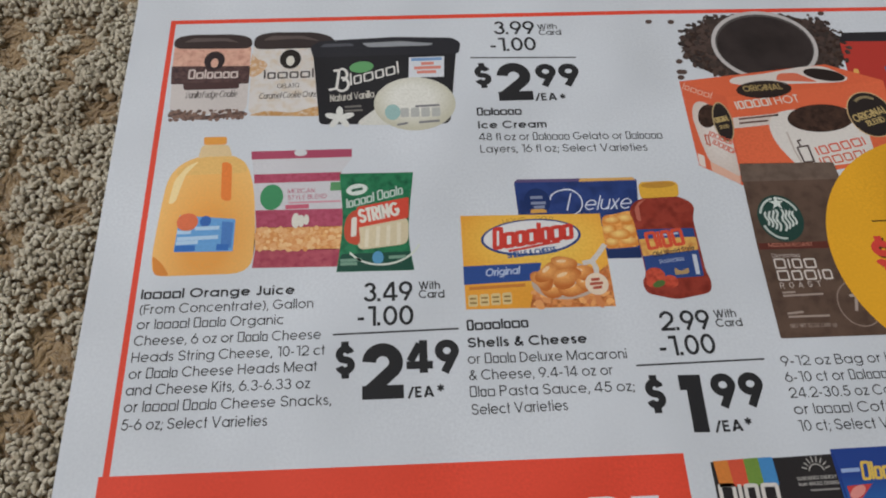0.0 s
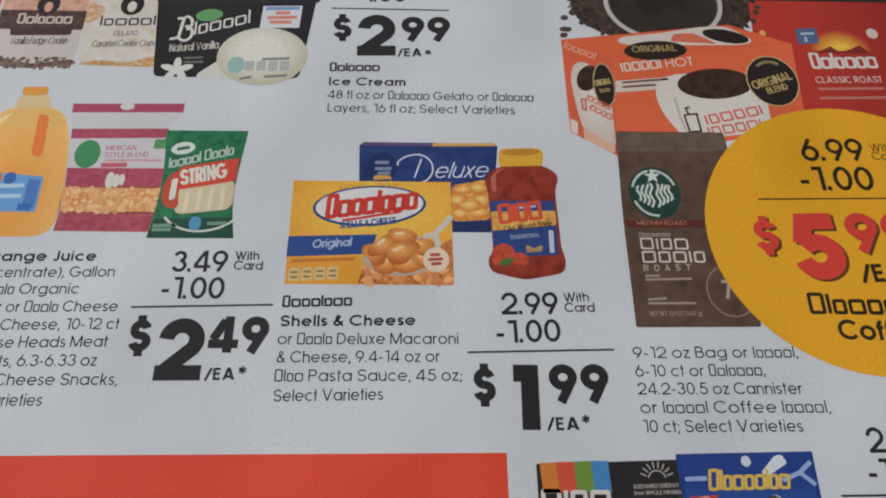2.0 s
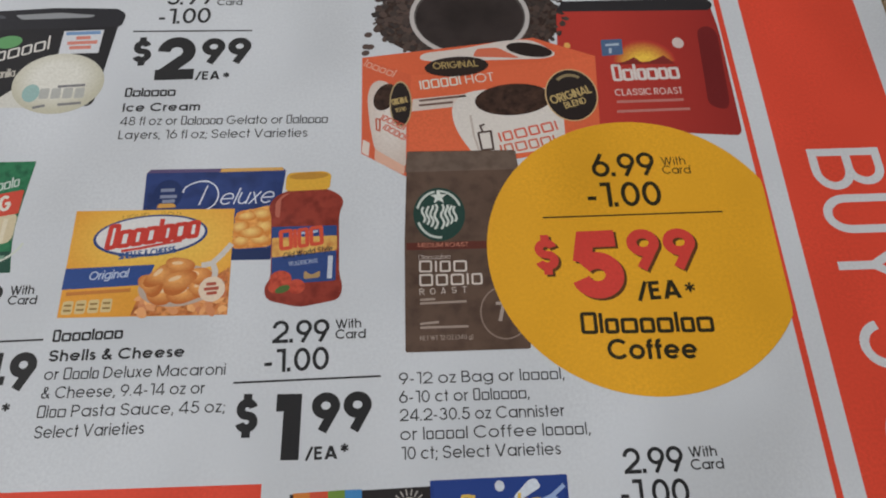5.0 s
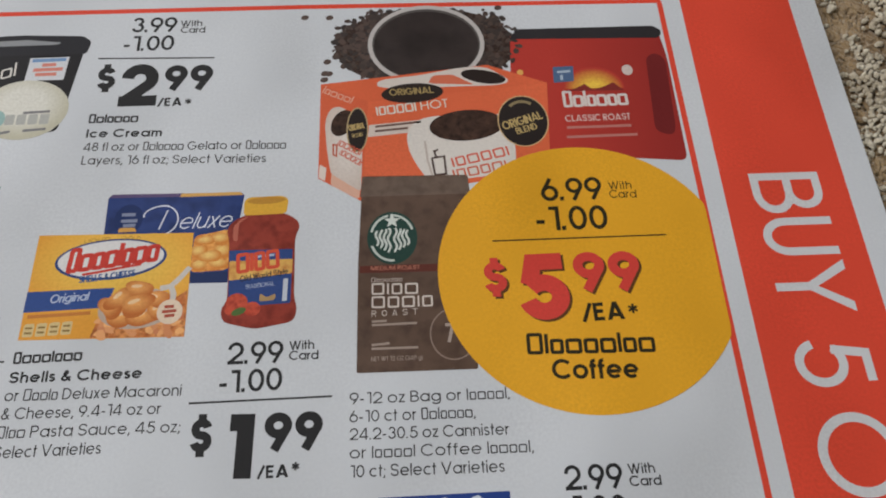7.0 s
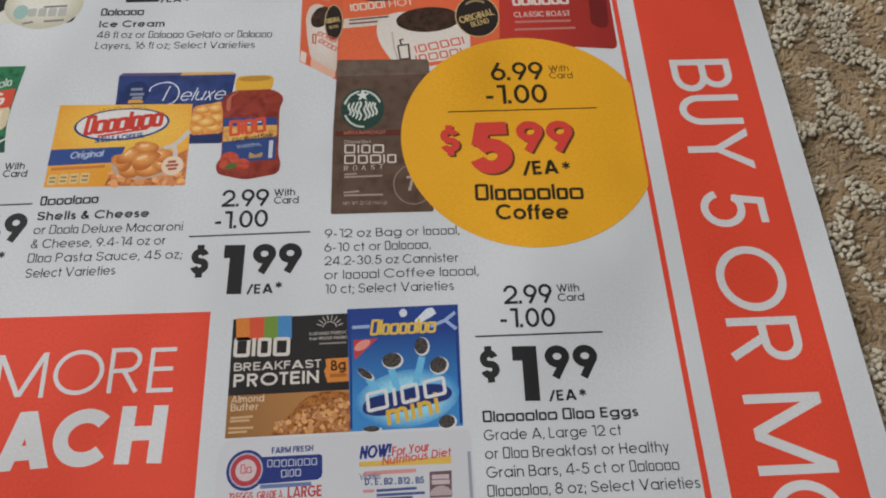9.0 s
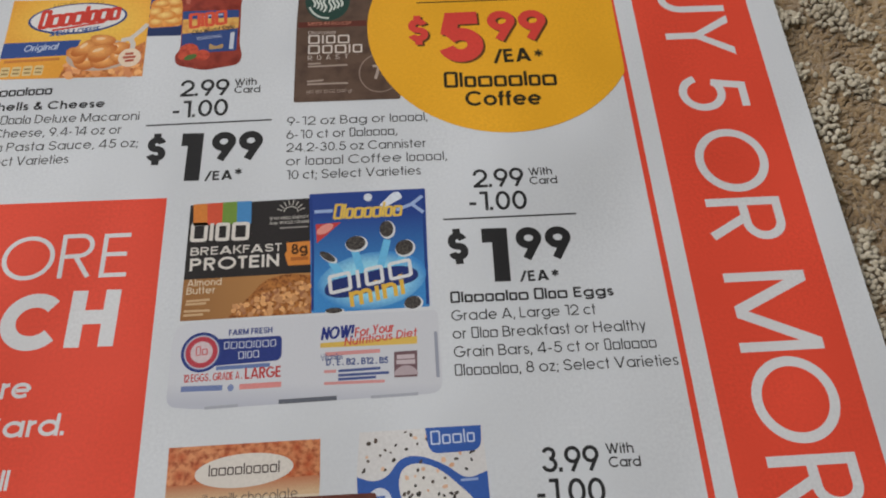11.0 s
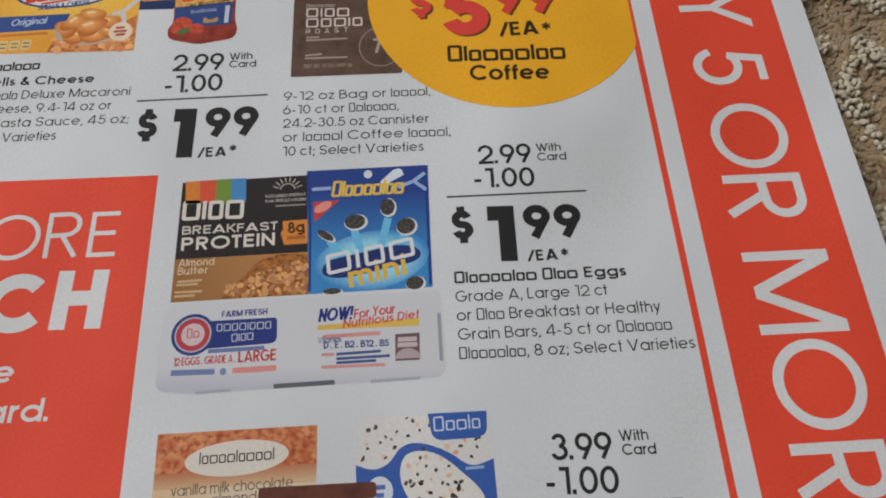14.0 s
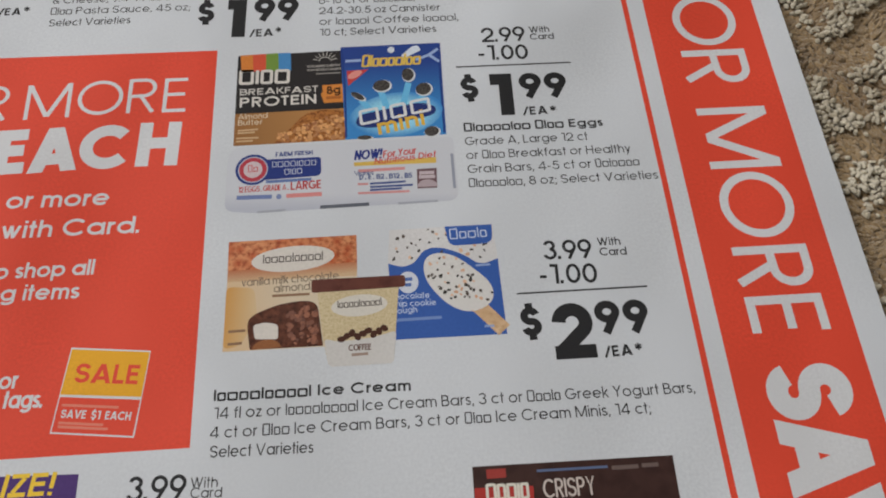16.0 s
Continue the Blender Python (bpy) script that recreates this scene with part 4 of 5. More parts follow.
shape("white_sleeve", bag, [(-62.4, 33.7), (-61.1, 34.0), (-61.0, 39.2), (-62.3, 38.9)], ink("d3cdc2"), 8.6, 0.5)
line("bag_word", bag, "STRING", -60.3, 37.3, -50.6, 39.3, 3.9, CREAM, 9, 0.03, 0.05)
line("brand_bar", bag, "{6} {5}", -63.4, 41.6, -49.9, 45.2, 2.6, ink("b9c8bf"), 9, 0.004, 0.2)
face("brand_badge", bag, oval(-61.0, 46.8, 2.6, 1.6, 10), ink("c9d2cb"), 8)
bars("badge_line", bag, [[(-62.3, 46.5), (-59.6, 47.1)]], 0.8, ink("35604c"), 8.5)
lines("white_curve", bag, [oval(-54.8, 33.5, 9.0, 7.2, 6, 205, 335, 20)], 0.5, ink("c9cfc4"), 8)
disc("round_seal", bag, -56.1, 28.1, 1.3, 1.7, ink("4f8fb5"), 8)
bars("small_print", bag, [[(-64.8, 27.6), (-59.9, 27.7)], [(-64.8, 26.7), (-60.9, 26.7)], [(-53.6, 28.1), (-49.6, 28.2)]], 0.8, ink("6f937f"), 8)

# box of macaroni, behind the shells
carton = shape("macaroni_box_picture", flyer, [(-21.9, 26.2), (5.8, 25.9), (8.1, 47.5), (-22.5, 47.6)], mottled("22376e", "283e7a", "1d2f60", 90.0), 3)
shape("box_top", carton, [(-22.5, 47.6), (8.1, 47.4), (7.3, 48.2), (-21.6, 48.5)], ink("5a4a70"), 4)
shape("box_top_light", carton, [(-6.5, 47.4), (7.7, 47.5), (7.2, 48.3), (-6.1, 48.3)], ink("cf9f52"), 5)
face("crest", carton, oval(-17.3, 42.1, 3.2, 3.7), ink("1c2f60"), 4)
bars("crest_line", carton, [[(-18.9, 43.2), (-15.9, 43.2)], [(-18.9, 41.6), (-15.3, 41.6)], [(-18.3, 40.4), (-15.6, 40.5)]], 0.8, ink("7d86a0"), 5)
shape("crest_ribbon", carton, [(-19.3, 38.8), (-15.1, 38.9), (-15.7, 39.9), (-19.0, 39.9)], ink("cf9a44"), 5, 0.4)
lines("script_initial", carton, [[(-10.3, 39.3), (-8.8, 44.1)], oval(-9.7, 41.6, 3.4, 3.6, 0, -80, 100, 16), oval(-10.8, 43.5, 3.3, 1.6, 15, 40, 190, 12)], 0.32, ink("ccd2e0"), 5)
line("box_word", carton, "eluxe", -6.2, 39.2, 5.3, 39.4, 4.0, ink("ccd2e0"), 5, -0.009, 0.35)
shape("box_food", carton, [(-2.5, 28.5), (5.8, 28.9), (5.6, 39.0), (1.5, 38.0), (-2.2, 37.5)], mottled("d4812e", "e3a24c", "b8641f", 380.0, "cells"), 4, 1.5)
for k, (x, y, rx, ry, turn) in enumerate(((-0.4, 30.4, 2.0, 1.5, 20), (3.6, 30.6, 2.4, 1.4, -20), (-0.9, 33.6, 1.8, 1.6, 50), (4.3, 33.6, 1.9, 1.7, 80), (1.6, 32.3, 2.5, 1.5, -5), (0.3, 36.2, 2.2, 1.2, 15), (3.6, 36.6, 2.2, 1.4, -15))):
    face("macaroni", carton, uneven(oval(x, y, rx, ry, turn, n=20), x, y, k), round_print("f2c470", "cf7f2a", x - 0.3, y + 0.3, rx, ry), 5 + 0.1 * k)
shape("box_foot", carton, [(-2.3, 26.1), (5.7, 26.0), (5.8, 28.6), (-2.3, 28.4)], ink("1e2f5c"), 6)

# box of shells and cheese
carton = shape("shells_box_picture", flyer, [(-36.4, 14.3), (-2.2, 13.9), (-2.5, 38.2), (-36.3, 38.6)], round_print("ecc04a", "e09a28", -18.5, 31.0, 22.0, 13.0, 0.3), 8)
face("oval_rim", carton, oval(-19.8, 32.3, 12.0, 4.9, 3), NAVY, 9)
face("oval_field", carton, oval(-19.8, 32.4, 11.4, 4.4, 3), ink("d5d4d4"), 9.4)
line("brand_bar", carton, "{8}", -28.9, 29.3, -9.8, 31.7, 5.4, ink("c9382b"), 10, 0.02, 0.2)
lines("red_swoosh", carton, [[(-25.5, 28.8), (-22.0, 29.3), (-17.3, 30.2), (-13.1, 30.9)]], 0.6, ink("c9382b"), 10)
line("box_word", carton, "SHELLS & CHEESE", -25.9, 26.8, -14.0, 28.1, 1.6, ink("34548c"), 10.8, 0.03)
line("box_word", carton, "LIQUID", -26.2, 36.3, -20.6, 36.9, 0.9, ink("7a5a22"), 9)
line("box_word", carton, "GOLD", -18.2, 37.0, -14.0, 36.8, 0.9, ink("7a5a22"), 9)
shape("blue_stripe", carton, [(-36.5, 20.4), (-19.3, 21.0), (-18.1, 25.5), (-36.4, 25.1)], ink("2b4a8c"), 9)
line("box_word", carton, "Original", -31.4, 22.3, -23.4, 22.8, 2.0, ink("a9b6d0"), 10, 0.01, 0.2)
shape("pasta_bowl", carton, [(-21.8, 14.3), (-2.2, 13.9), (-2.5, 24.5), (-6.0, 22.0), (-10.0, 20.5), (-16.0, 18.8), (-20.0, 20.6)], mottled("b8622c", "d98f4c", "8f4a20", 420.0, "cells"), 9, (0.2, 0.2, 0.2, 3, 3, 3, 3))
scatter("pasta_bed", carton, 60, within(-20.8, 19.3, -2.7, 14.4), 1.0, SHELL, 9.5, 11)
face("spoon_bowl", carton, oval(-12.7, 20.6, 8.2, 4.6, 4), ink("b9a596"), 10.6)
for k, (x, y, rx, ry, turn) in enumerate(((-15.6, 18.7, 3.6, 2.2, -12), (-11.3, 18.4, 3.4, 1.9, 8), (-7.9, 19.9, 2.6, 2.0, 30), (-18.3, 20.9, 2.4, 2.5, 60), (-9.0, 22.6, 3.3, 2.1, -25),
                                          (-16.4, 22.9, 3.2, 2.4, 35), (-12.6, 24.9, 3.3, 1.9, -8), (-12.8, 21.4, 3.8, 2.3, 12))):
    face("pasta_shell", carton, uneven(oval(x, y, rx, ry, turn, n=24), x, y, k), round_print("eaa659", "bd6828", x - 0.6, y + 0.5, rx * 1.1, ry * 1.1, 0.2), 11 + 0.12 * k)
    # the glossy highlight on each shell, printed as a pale oval
    face("shell_fold", carton, oval(x - 0.8, y + 0.8, rx * 0.36, ry * 0.2, turn + 8, n=16), ink("edc394"), 11.06 + 0.12 * k)
lines("spoon_handle", carton, [[(-2.5, 29.8), (-4.3, 27.4), (-6.2, 25.4), (-8.4, 25.0)], [(-6.2, 25.6), (-5.4, 23.7), (-5.5, 21.8)]], 1.2, ink("c4beb8"), 12.4)
face("stamp", carton, oval(-5.8, 19.6, 2.7, 2.8), ink("dcc7b0"), 13)
bars("stamp_line", carton, [[(-7.0, 20.7), (-5.0, 20.8)], [(-7.4, 19.6), (-4.4, 19.8)], [(-6.8, 18.6), (-4.7, 18.8)]], 0.7, ink("a84a38"), 13.5)
BX, BY = -35.8, 14.9
for k in range(4):
    x, y = BX + 2.6 * k, BY + 0.1 * k
    shape("fact_box", carton, [(x, y), (x + 2.2, y + 0.05), (x + 2.25, y + 3.0), (x + 0.1, y + 2.9)], ink("d0b780"), 9.5, 0.5)
    bars("fact_line", carton, [[(x + 0.4, y + 0.9), (x + 1.9, y + 0.9)], [(x + 0.4, y + 2.0), (x + 1.9, y + 2.0)]], 0.45, ink("8f7440"), 10)
bars("small_print", carton, [[(-35.4, 19.4), (-30.6, 19.6), (-22.4, 19.9)]], 0.8, ink("c2772e"), 9.5)

# jar of pasta sauce
jar = shape("sauce_jar_picture", flyer, [(5.4, 16.8), (12.3, 15.0), (20.5, 16.5), (21.1, 19.5), (20.3, 22.0), (20.0, 36.4), (21.2, 39.4), (19.5, 41.5), (16.7, 42.7), (9.7, 42.7), (5.9, 40.8), (4.7, 38.3), (5.5, 36.1), (6.1, 21.5), (4.8, 19.7)],
            mottled("8a3022", "95392a", "74261c", 160.0), 8, 1.6, "red pasta sauce in a glass jar")
shape("jar_light", jar, [(6.3, 36.0), (7.3, 35.6), (7.4, 40.2), (9.6, 42.0), (7.6, 41.2), (6.2, 39.4)], ink("b3604e"), 8.6, 0.6)
shape("jar_cap", jar, [(8.2, 42.1), (17.8, 42.4), (18.2, 46.2), (16.7, 47.0), (9.1, 46.8), (8.2, 45.9)], ink("d9a52c"), 9, 1.0)
face("cap_top", jar, oval(13.2, 45.9, 4.3, 0.9, 2), ink("b8842a"), 10)
shape("jar_label", jar, [(6.4, 20.1), (19.6, 20.7), (19.6, 33.5), (5.7, 33.5)], ink("2a447f"), 9, 0.4)
shape("label_stripe", jar, [(6.1, 26.3), (19.7, 27.6), (19.7, 31.1), (5.9, 30.9)], mottled("cf9a48", "d8ae58", "bd7a38", 260.0), 10, 0.4)
line("brand_bar", jar, "{4^}", 7.8, 28.0, 16.9, 29.2, 4.4, ink("cf4a2c"), 11, 0.02, 0.06)
bars("label_line", jar, [[(10.2, 31.6), (15.6, 32.2)]], 0.5, ink("a9b6cc"), 10.4)
line("label_word", jar, "Old World Style", 8.5, 25.9, 18.8, 27.5, 1.4, ink("2b2b2c"), 11, 0.006, 0.15)
line("label_word", jar, "TRADITIONAL", 9.8, 24.2, 16.0, 24.9, 1.0, ink("a3aec6"), 10)
for k, (x, y, r) in enumerate(((8.2, 21.2, 2.3), (7.2, 19.6, 1.5), (11.5, 19.6, 1.8))):
    face("tomato", jar, oval(x, y, r, r * 0.9), mottled("b8402a", "c95238", "9c3322", 300.0), 11 + 0.1 * k)
face("basil_leaf", jar, oval(8.7, 19.1, 1.6, 0.8, 20), ink("4f6a35"), 11.5)
shape("gold_figure", jar, [(12.9, 21.2), (16.3, 21.5), (16.4, 23.1), (14.5, 22.1), (13.0, 23.2)], ink("a88a5c"), 10, 0.6)
bars("fact_strip", jar, [[(18.3, 21.2), (18.4, 26.4)]], 1.0, ink("b9c0cc"), 10)

# coffee cup among beans
CUPX, CUPY = 51.0, 90.0
beans = disc("coffee_beans_picture", flyer, CUPX - 0.2, CUPY - 0.8, 22.8, 12.6, mottled("2e2320", "4a3a32", "1f1816", 700.0, "cells"), 3)


def among_beans(r):
    while True:
        x, y = r.uniform(-24.5, 24.0), r.uniform(-13.5, 12.6)
        d = (x / 23.0) ** 2 + (y / 13.6) ** 2
        if d < r.uniform(0.8, 1.15) and CUPY + y < 101.2 and (x / 14.0) ** 2 + (y / 11.5) ** 2 > 0.75:
            return CUPX + x, CUPY + y


scatter("coffee_bean", beans, 620, among_beans, 0.85, BEAN, 4, 21)
for k, (x, y) in enumerate(((20.1, 99.3), (26.4, 99.1), (26.1, 84.9), (25.6, 81.3), (26.6, 81.2), (25.5, 79.4), (70.1, 101.4))):
    face("stray_bean", beans, oval(x, y, 1.0, 0.8, 15, n=14), BEAN, 5 + 0.1 * k)
cup = face("coffee_cup_picture", flyer, oval(CUPX, CUPY, 14.8, 12.6), ink("b9b4b2"), 6)
face("cup_inside", cup, oval(CUPX, CUPY, 13.7, 11.4), ink("55504e"), 6.5)
face("coffee", cup, oval(CUPX, CUPY - 0.3, 13.3, 10.9), mottled("332b2a", "3a3231", "2b2524", 60.0), 7)

# red canister of coffee
can = shape("coffee_canister_picture", flyer, [(70.0, 57.0), (110.8, 53.6), (111.7, 54.8), (111.8, 84.4), (111.0, 91.3), (72.6, 92.3)], shaded_print("b8362b", "962823", 82.2, 76.4, 110.4, 75.6), 4, (0, 1, 1, 3, 0, 0))
shape("canister_lid", can, [(72.4, 90.9), (110.4, 90.4), (111.6, 91.7), (111.5, 93.0), (109.7, 94.4), (74.1, 94.1)], ink("2c2a2d"), 5, 0.6)
shape("grip_recess", can, [(105.3, 62.0), (109.2, 60.6), (110.4, 62.5), (111.3, 83.5), (109.2, 85.7), (106.4, 84.5)], ink("701f20"), 5, 2.0)
face("sunrise", can, oval(92.1, 75.0, 7.6, 6.6, 0, 0, 180, 30), round_print("ecc23c", "b23429", 92.1, 74.6, 7.6, 6.6, 0.3, 0.98), 5)
shape("mountain", can, [(84.7, 74.3), (99.4, 74.2), (97.0, 76.7), (94.5, 75.5), (91.7, 74.6), (89.8, 76.4), (87.4, 75.1)], ink("7d2a26"), 6)
line("brand_bar", can, "{7}", 84.1, 69.6, 100.0, 69.9, 4.6, ink("d0c6c2"), 6, 0.01)
line("can_word", can, "CLASSIC ROAST", 83.9, 65.3, 99.8, 65.5, 1.9, ink("cdb4ae"), 6, 0.006)
bars("small_print", can, [[(84.0, 63.6), (99.7, 63.8)], [(83.7, 60.9), (100.8, 61.2)]], 0.7, ink("b5736c"), 6)
shape("blue_label", can, [(82.2, 76.9), (87.3, 77.3), (87.6, 82.0), (82.4, 81.8)], ink("4a6285"), 6, 0.3)
bars("label_line", can, [[(83.4, 80.2), (86.7, 80.4)], [(84.3, 77.7), (84.4, 79.3)]], 0.7, ink("9fb0c2"), 7)
face("round_seal", can, oval(101.1, 80.4, 1.4, 1.6), ink("c9b9b4"), 6)
face("small_star", can, oval(74.1, 80.3, 0.8, 0.9), ink("d9a050"), 6)

# orange box of coffee cups
CARTON = ink("d9623a")
carton = shape("coffee_box_picture", flyer, [(34.8, 44.9), (78.9, 52.1), (80.5, 77.1), (36.2, 72.6)], CARTON, 8)
shape("box_top", carton, [(24.7, 78.0), (36.2, 72.4), (80.5, 77.0), (66.0, 82.9)], ink("d65f38"), 8.6)
shape("box_side", carton, [(24.7, 51.3), (34.8, 44.9), (36.3, 72.6), (24.7, 78.0)], ink("d05c38"), 9)
face("badge", carton, oval(47.1, 74.8, 7.6, 2.9, 3), ink("2f2522"), 9.6)
line("badge_word", carton, "ORIGINAL", 41.6, 74.1, 52.4, 74.7, 2.0, ink("a8905a"), 10, 0.01, -0.1)
shape("mug_top", carton, [(38.0, 77.1), (41.6, 76.3), (68.8, 76.6), (71.7, 77.9), (65.7, 82.4), (59.3, 82.3), (48.7, 80.1), (39.1, 79.0)], ink("cfc5be"), 9.2, 2.5)
face("coffee", carton, oval(64.8, 79.3, 5.6, 2.0, -12), ink("2b2220"), 9.5)
shape("mug_print", carton, [(51.0, 77.6), (62.5, 76.9), (57.1, 80.2), (52.2, 80.0)], ink("d06a4c"), 9.4, 1.0)
line("brand_bar", carton, "{6^}", 38.4, 68.4, 48.1, 69.6, 2.5, CREAM, 9.6, 0.012)
line("box_word", carton, "HOT", 49.1, 69.7, 55.8, 70.4, 2.5, CREAM, 9.6)
shape("white_stripe", carton, [(36.2, 62.3), (46.2, 63.3), (49.4, 66.9), (36.5, 65.7)], ink("cdbfb6"), 9.6, 0.2)
bars("small_print", carton, [[(38.0, 65.2), (48.9, 66.3)], [(37.9, 63.9), (45.8, 64.6)]], 0.6, ink("6a5048"), 10)
shape("mug", carton, [(50.6, 49.2), (70.9, 51.6), (71.4, 68.3), (49.0, 67.9), (45.4, 63.8), (45.6, 59.0), (47.3, 54.6)], ink("d2ccc6"), 10, (1, 1, 6, 6, 3, 4, 4))
lines("mug_handle", carton, [[(49.7, 60.8), (50.2, 55.3), (51.2, 51.1)]], 0.5, ink("b8aca4"), 10.5)
face("coffee", carton, oval(59.9, 65.0, 9.0, 4.4, 4), mottled("33241e", "4a342a", "251a17", 250.0), 10.6)
line("brand_bar", carton, "{6^}", 56.1, 53.4, 69.8, 56.4, 2.5, ink("d0604a"), 11, 0.02, 0.0)
line("brand_bar", carton, "{6^}", 56.2, 50.2, 69.0, 52.6, 2.4, ink("c9684e"), 11, 0.02, 0.0)
lines("cup_outline", carton, [[(51.2, 56.0), (54.1, 56.4), (54.4, 51.6), (51.8, 51.4), (51.2, 56.0)], [(52.2, 56.3), (51.8, 57.9), (52.8, 58.3)]], 0.5, ink("4a3a35"), 11)
badge = face("blend_badge", carton, oval(73.6, 65.9, 6.2, 7.4, 0), ink("c9a878"), 12)
face("badge_field", carton, oval(73.6, 65.9, 5.9, 7.1, 0), ink("2a2322"), 12.4)
line("badge_word", carton, "ORIGINAL", 68.9, 63.3, 78.6, 66.4, 2.4, ink("b9a067"), 13, 0.01)
line("badge_word", carton, "BLEND", 71.9, 62.0, 77.0, 63.5, 1.8, ink("b9a067"), 13, 0.01)
bars("badge_line", carton, [oval(73.6, 65.9, 4.6, 5.6, 0, 60, 130, 10)], 0.8, ink("8a7a58"), 13)
shape("mug", carton, [(27.6, 52.5), (34.6, 47.5), (35.0, 62.9), (33.0, 68.3), (29.6, 71.6), (26.9, 70.6), (25.9, 66.5), (26.6, 58.5)], round_print("d8d0ca", "c4b4aa", 31.5, 60.0, 7.0, 14.0), 10, (1, 1, 2, 3, 3, 2, 2, 2))
face("coffee", carton, oval(30.1, 66.5, 2.5, 3.9, -22), mottled("33241e", "4a342a", "251a17", 350.0), 10.4)
face("badge_rim", carton, oval(33.7, 64.5, 2.6, 6.4, 0), ink("b09a72"), 11)
face("blend_badge", carton, oval(33.7, 64.5, 2.3, 6.0, 0), ink("2a2322"), 11.4)
line("badge_word", carton, "ORIGINAL", 31.8, 64.1, 35.5, 64.9, 1.7, ink("b9a067"), 12, 0.01)
line("badge_word", carton, "BLEND", 32.6, 62.2, 35.0, 62.6, 1.1, ink("b9a067"), 12)
line("brand_bar", carton, "{6^}", 28.9, 60.4, 34.2, 57.2, 1.5, ink("c9583f"), 12, 0.015)
line("brand_bar", carton, "{6^}", 29.4, 57.8, 34.3, 54.4, 1.5, ink("c9583f"), 12, 0.015)
lines("cup_outline", carton, [[(28.0, 60.6), (28.9, 60.2), (28.8, 57.2), (28.1, 57.6), (28.0, 60.6)]], 0.4, ink("b8583f"), 11)
shape("side_fade", carton, [(27.6, 49.4), (34.2, 45.4), (34.6, 51.9), (27.9, 55.2)], ink("d7a892"), 9.4, 0.8)
shape("side_foot", carton, [(24.8, 51.5), (26.3, 50.5), (26.6, 54.0), (25.0, 55.0)], ink("d8c9c0"), 10, 0.2)
line("brand_bar", carton, "{6}", 25.0, 75.6, 32.0, 72.1, 2.2, ink("d9a58f"), 10)

# brown bag of coffee
bag = shape("coffee_bag_picture", flyer, [(33.8, 4.7), (58.9, 4.7), (59.4, 29.5), (59.1, 51.2), (34.9, 51.5), (34.0, 29.0)], mottled("574439", "5f4b3f", "4d3b32", 140.0), 14, 0.5)
shape("bag_fold", bag, [(34.4, 46.1), (59.6, 46.2), (59.3, 51.0), (34.9, 51.3)], mottled("63544a", "6b5a4f", "594a41", 140.0), 14.5)
EMX, EMY = 41.6, 35.5
face("round_mark", bag, oval(EMX, EMY, 5.6, 6.5), ink("24413a"), 15)
lines("mark_ray", bag, [[(EMX + s * (0.7 + 0.9 * k) + 0.35 * math.sin(j * 1.3 + k), EMY + 2.4 - 0.2 * k - j * 0.75) for j in range(9 - k)] for s in (-1, 1) for k in range(4)], 0.5, ink("c5ccc6"), 15.5)
lines("mark_rim", bag, [oval(EMX, EMY, 4.8, 5.6, 0, 20 + 180 * s, 95 + 180 * s, 14) for s in (0, 1)] + [oval(EMX, EMY, 4.8, 5.6, 0, 100, 165, 14)], 0.55, ink("b9c2bb"), 15.5)
shape("mark_star", bag, [(EMX + (1.9 if k % 2 == 0 else 0.8) * math.sin(math.pi * k / 5), EMY + 4.2 + (1.9 if k % 2 == 0 else 0.8) * math.cos(math.pi * k / 5)) for k in range(10)], ink("c9d0ca"), 16)
shape("red_stripe", bag, [(34.4, 27.1), (51.6, 27.0), (51.6, 28.8), (34.4, 28.8)], ink("5e2f26"), 15)
line("bag_word", bag, "MEDIUM ROAST", 36.8, 27.7, 47.5, 27.6, 1.0, ink("c07c66"), 15.5)
line("brand_bar", bag, "{9}", 36.9, 24.9, 43.6, 24.9, 1.0, ink("c0b2aa"), 15)
line("brand_bar", bag, "{4^}", 36.9, 22.0, 47.2, 21.9, 2.5, ink("cfc5bd"), 15, 0.01)
line("brand_bar", bag, "{5^}", 36.9, 18.9, 50.3, 18.9, 2.5, ink("cfc5bd"), 15, 0.01)
for k, ch in enumerate("ROAST"):
    x, y = 36.9, 16.9
    line("bag_letter", bag, ch, x + 2.2 * k, y + 0.05 * k, x + 2.2 * k + 1.1, y + 0.05 * k, 1.4, ink("c5b9b0"), 15)
bars("small_print", bag, [[(37.0, 15.8), (40.1, 15.9)], [(37.0, 15.0), (46.5, 15.2)], [(36.9, 10.6), (40.7, 10.9)], [(36.9, 9.8), (46.6, 9.8)]], 0.5, ink("9a8a80"), 15)
line("bag_word", bag, "NET WT 12 OZ (340 g)", 36.8, 7.1, 47.5, 7.1, 1.0, ink("9a8a80"), 15)
lines("ring", bag, [oval(54.2, 12.5, 4.9, 5.6)], 0.3, ink("8a776c"), 15, True)
line("bag_word", bag, "7", 52.5, 10.7, 54.4, 10.7, 4.2, ink("a3938a"), 15, 0.012)

# yellow price disc
disc_part = face("price_disc", flyer, [(min(x, 113.4), y) for x, y in oval(84.5, 26.0, 33.1, 31.9, n=96)], GOLD, 17)
DT = ink("2c2718")
lettering("old_price", disc_part, "6.99", 76.0, 43.6, 90.2, 43.8, 5.9, 0.155, DT, 18, 0.07)
lettering("saving", disc_part, "-1.00", 74.2, 36.1, 90.5, 36.1, 6.1, 0.155, DT, 18, 0.07)
line("card_note", disc_part, "With", 91.8, 46.2, 97.2, 46.3, 2.1, DT, 18)
line("card_note", disc_part, "Card", 91.7, 44.0, 98.0, 43.9, 2.1, DT, 18)
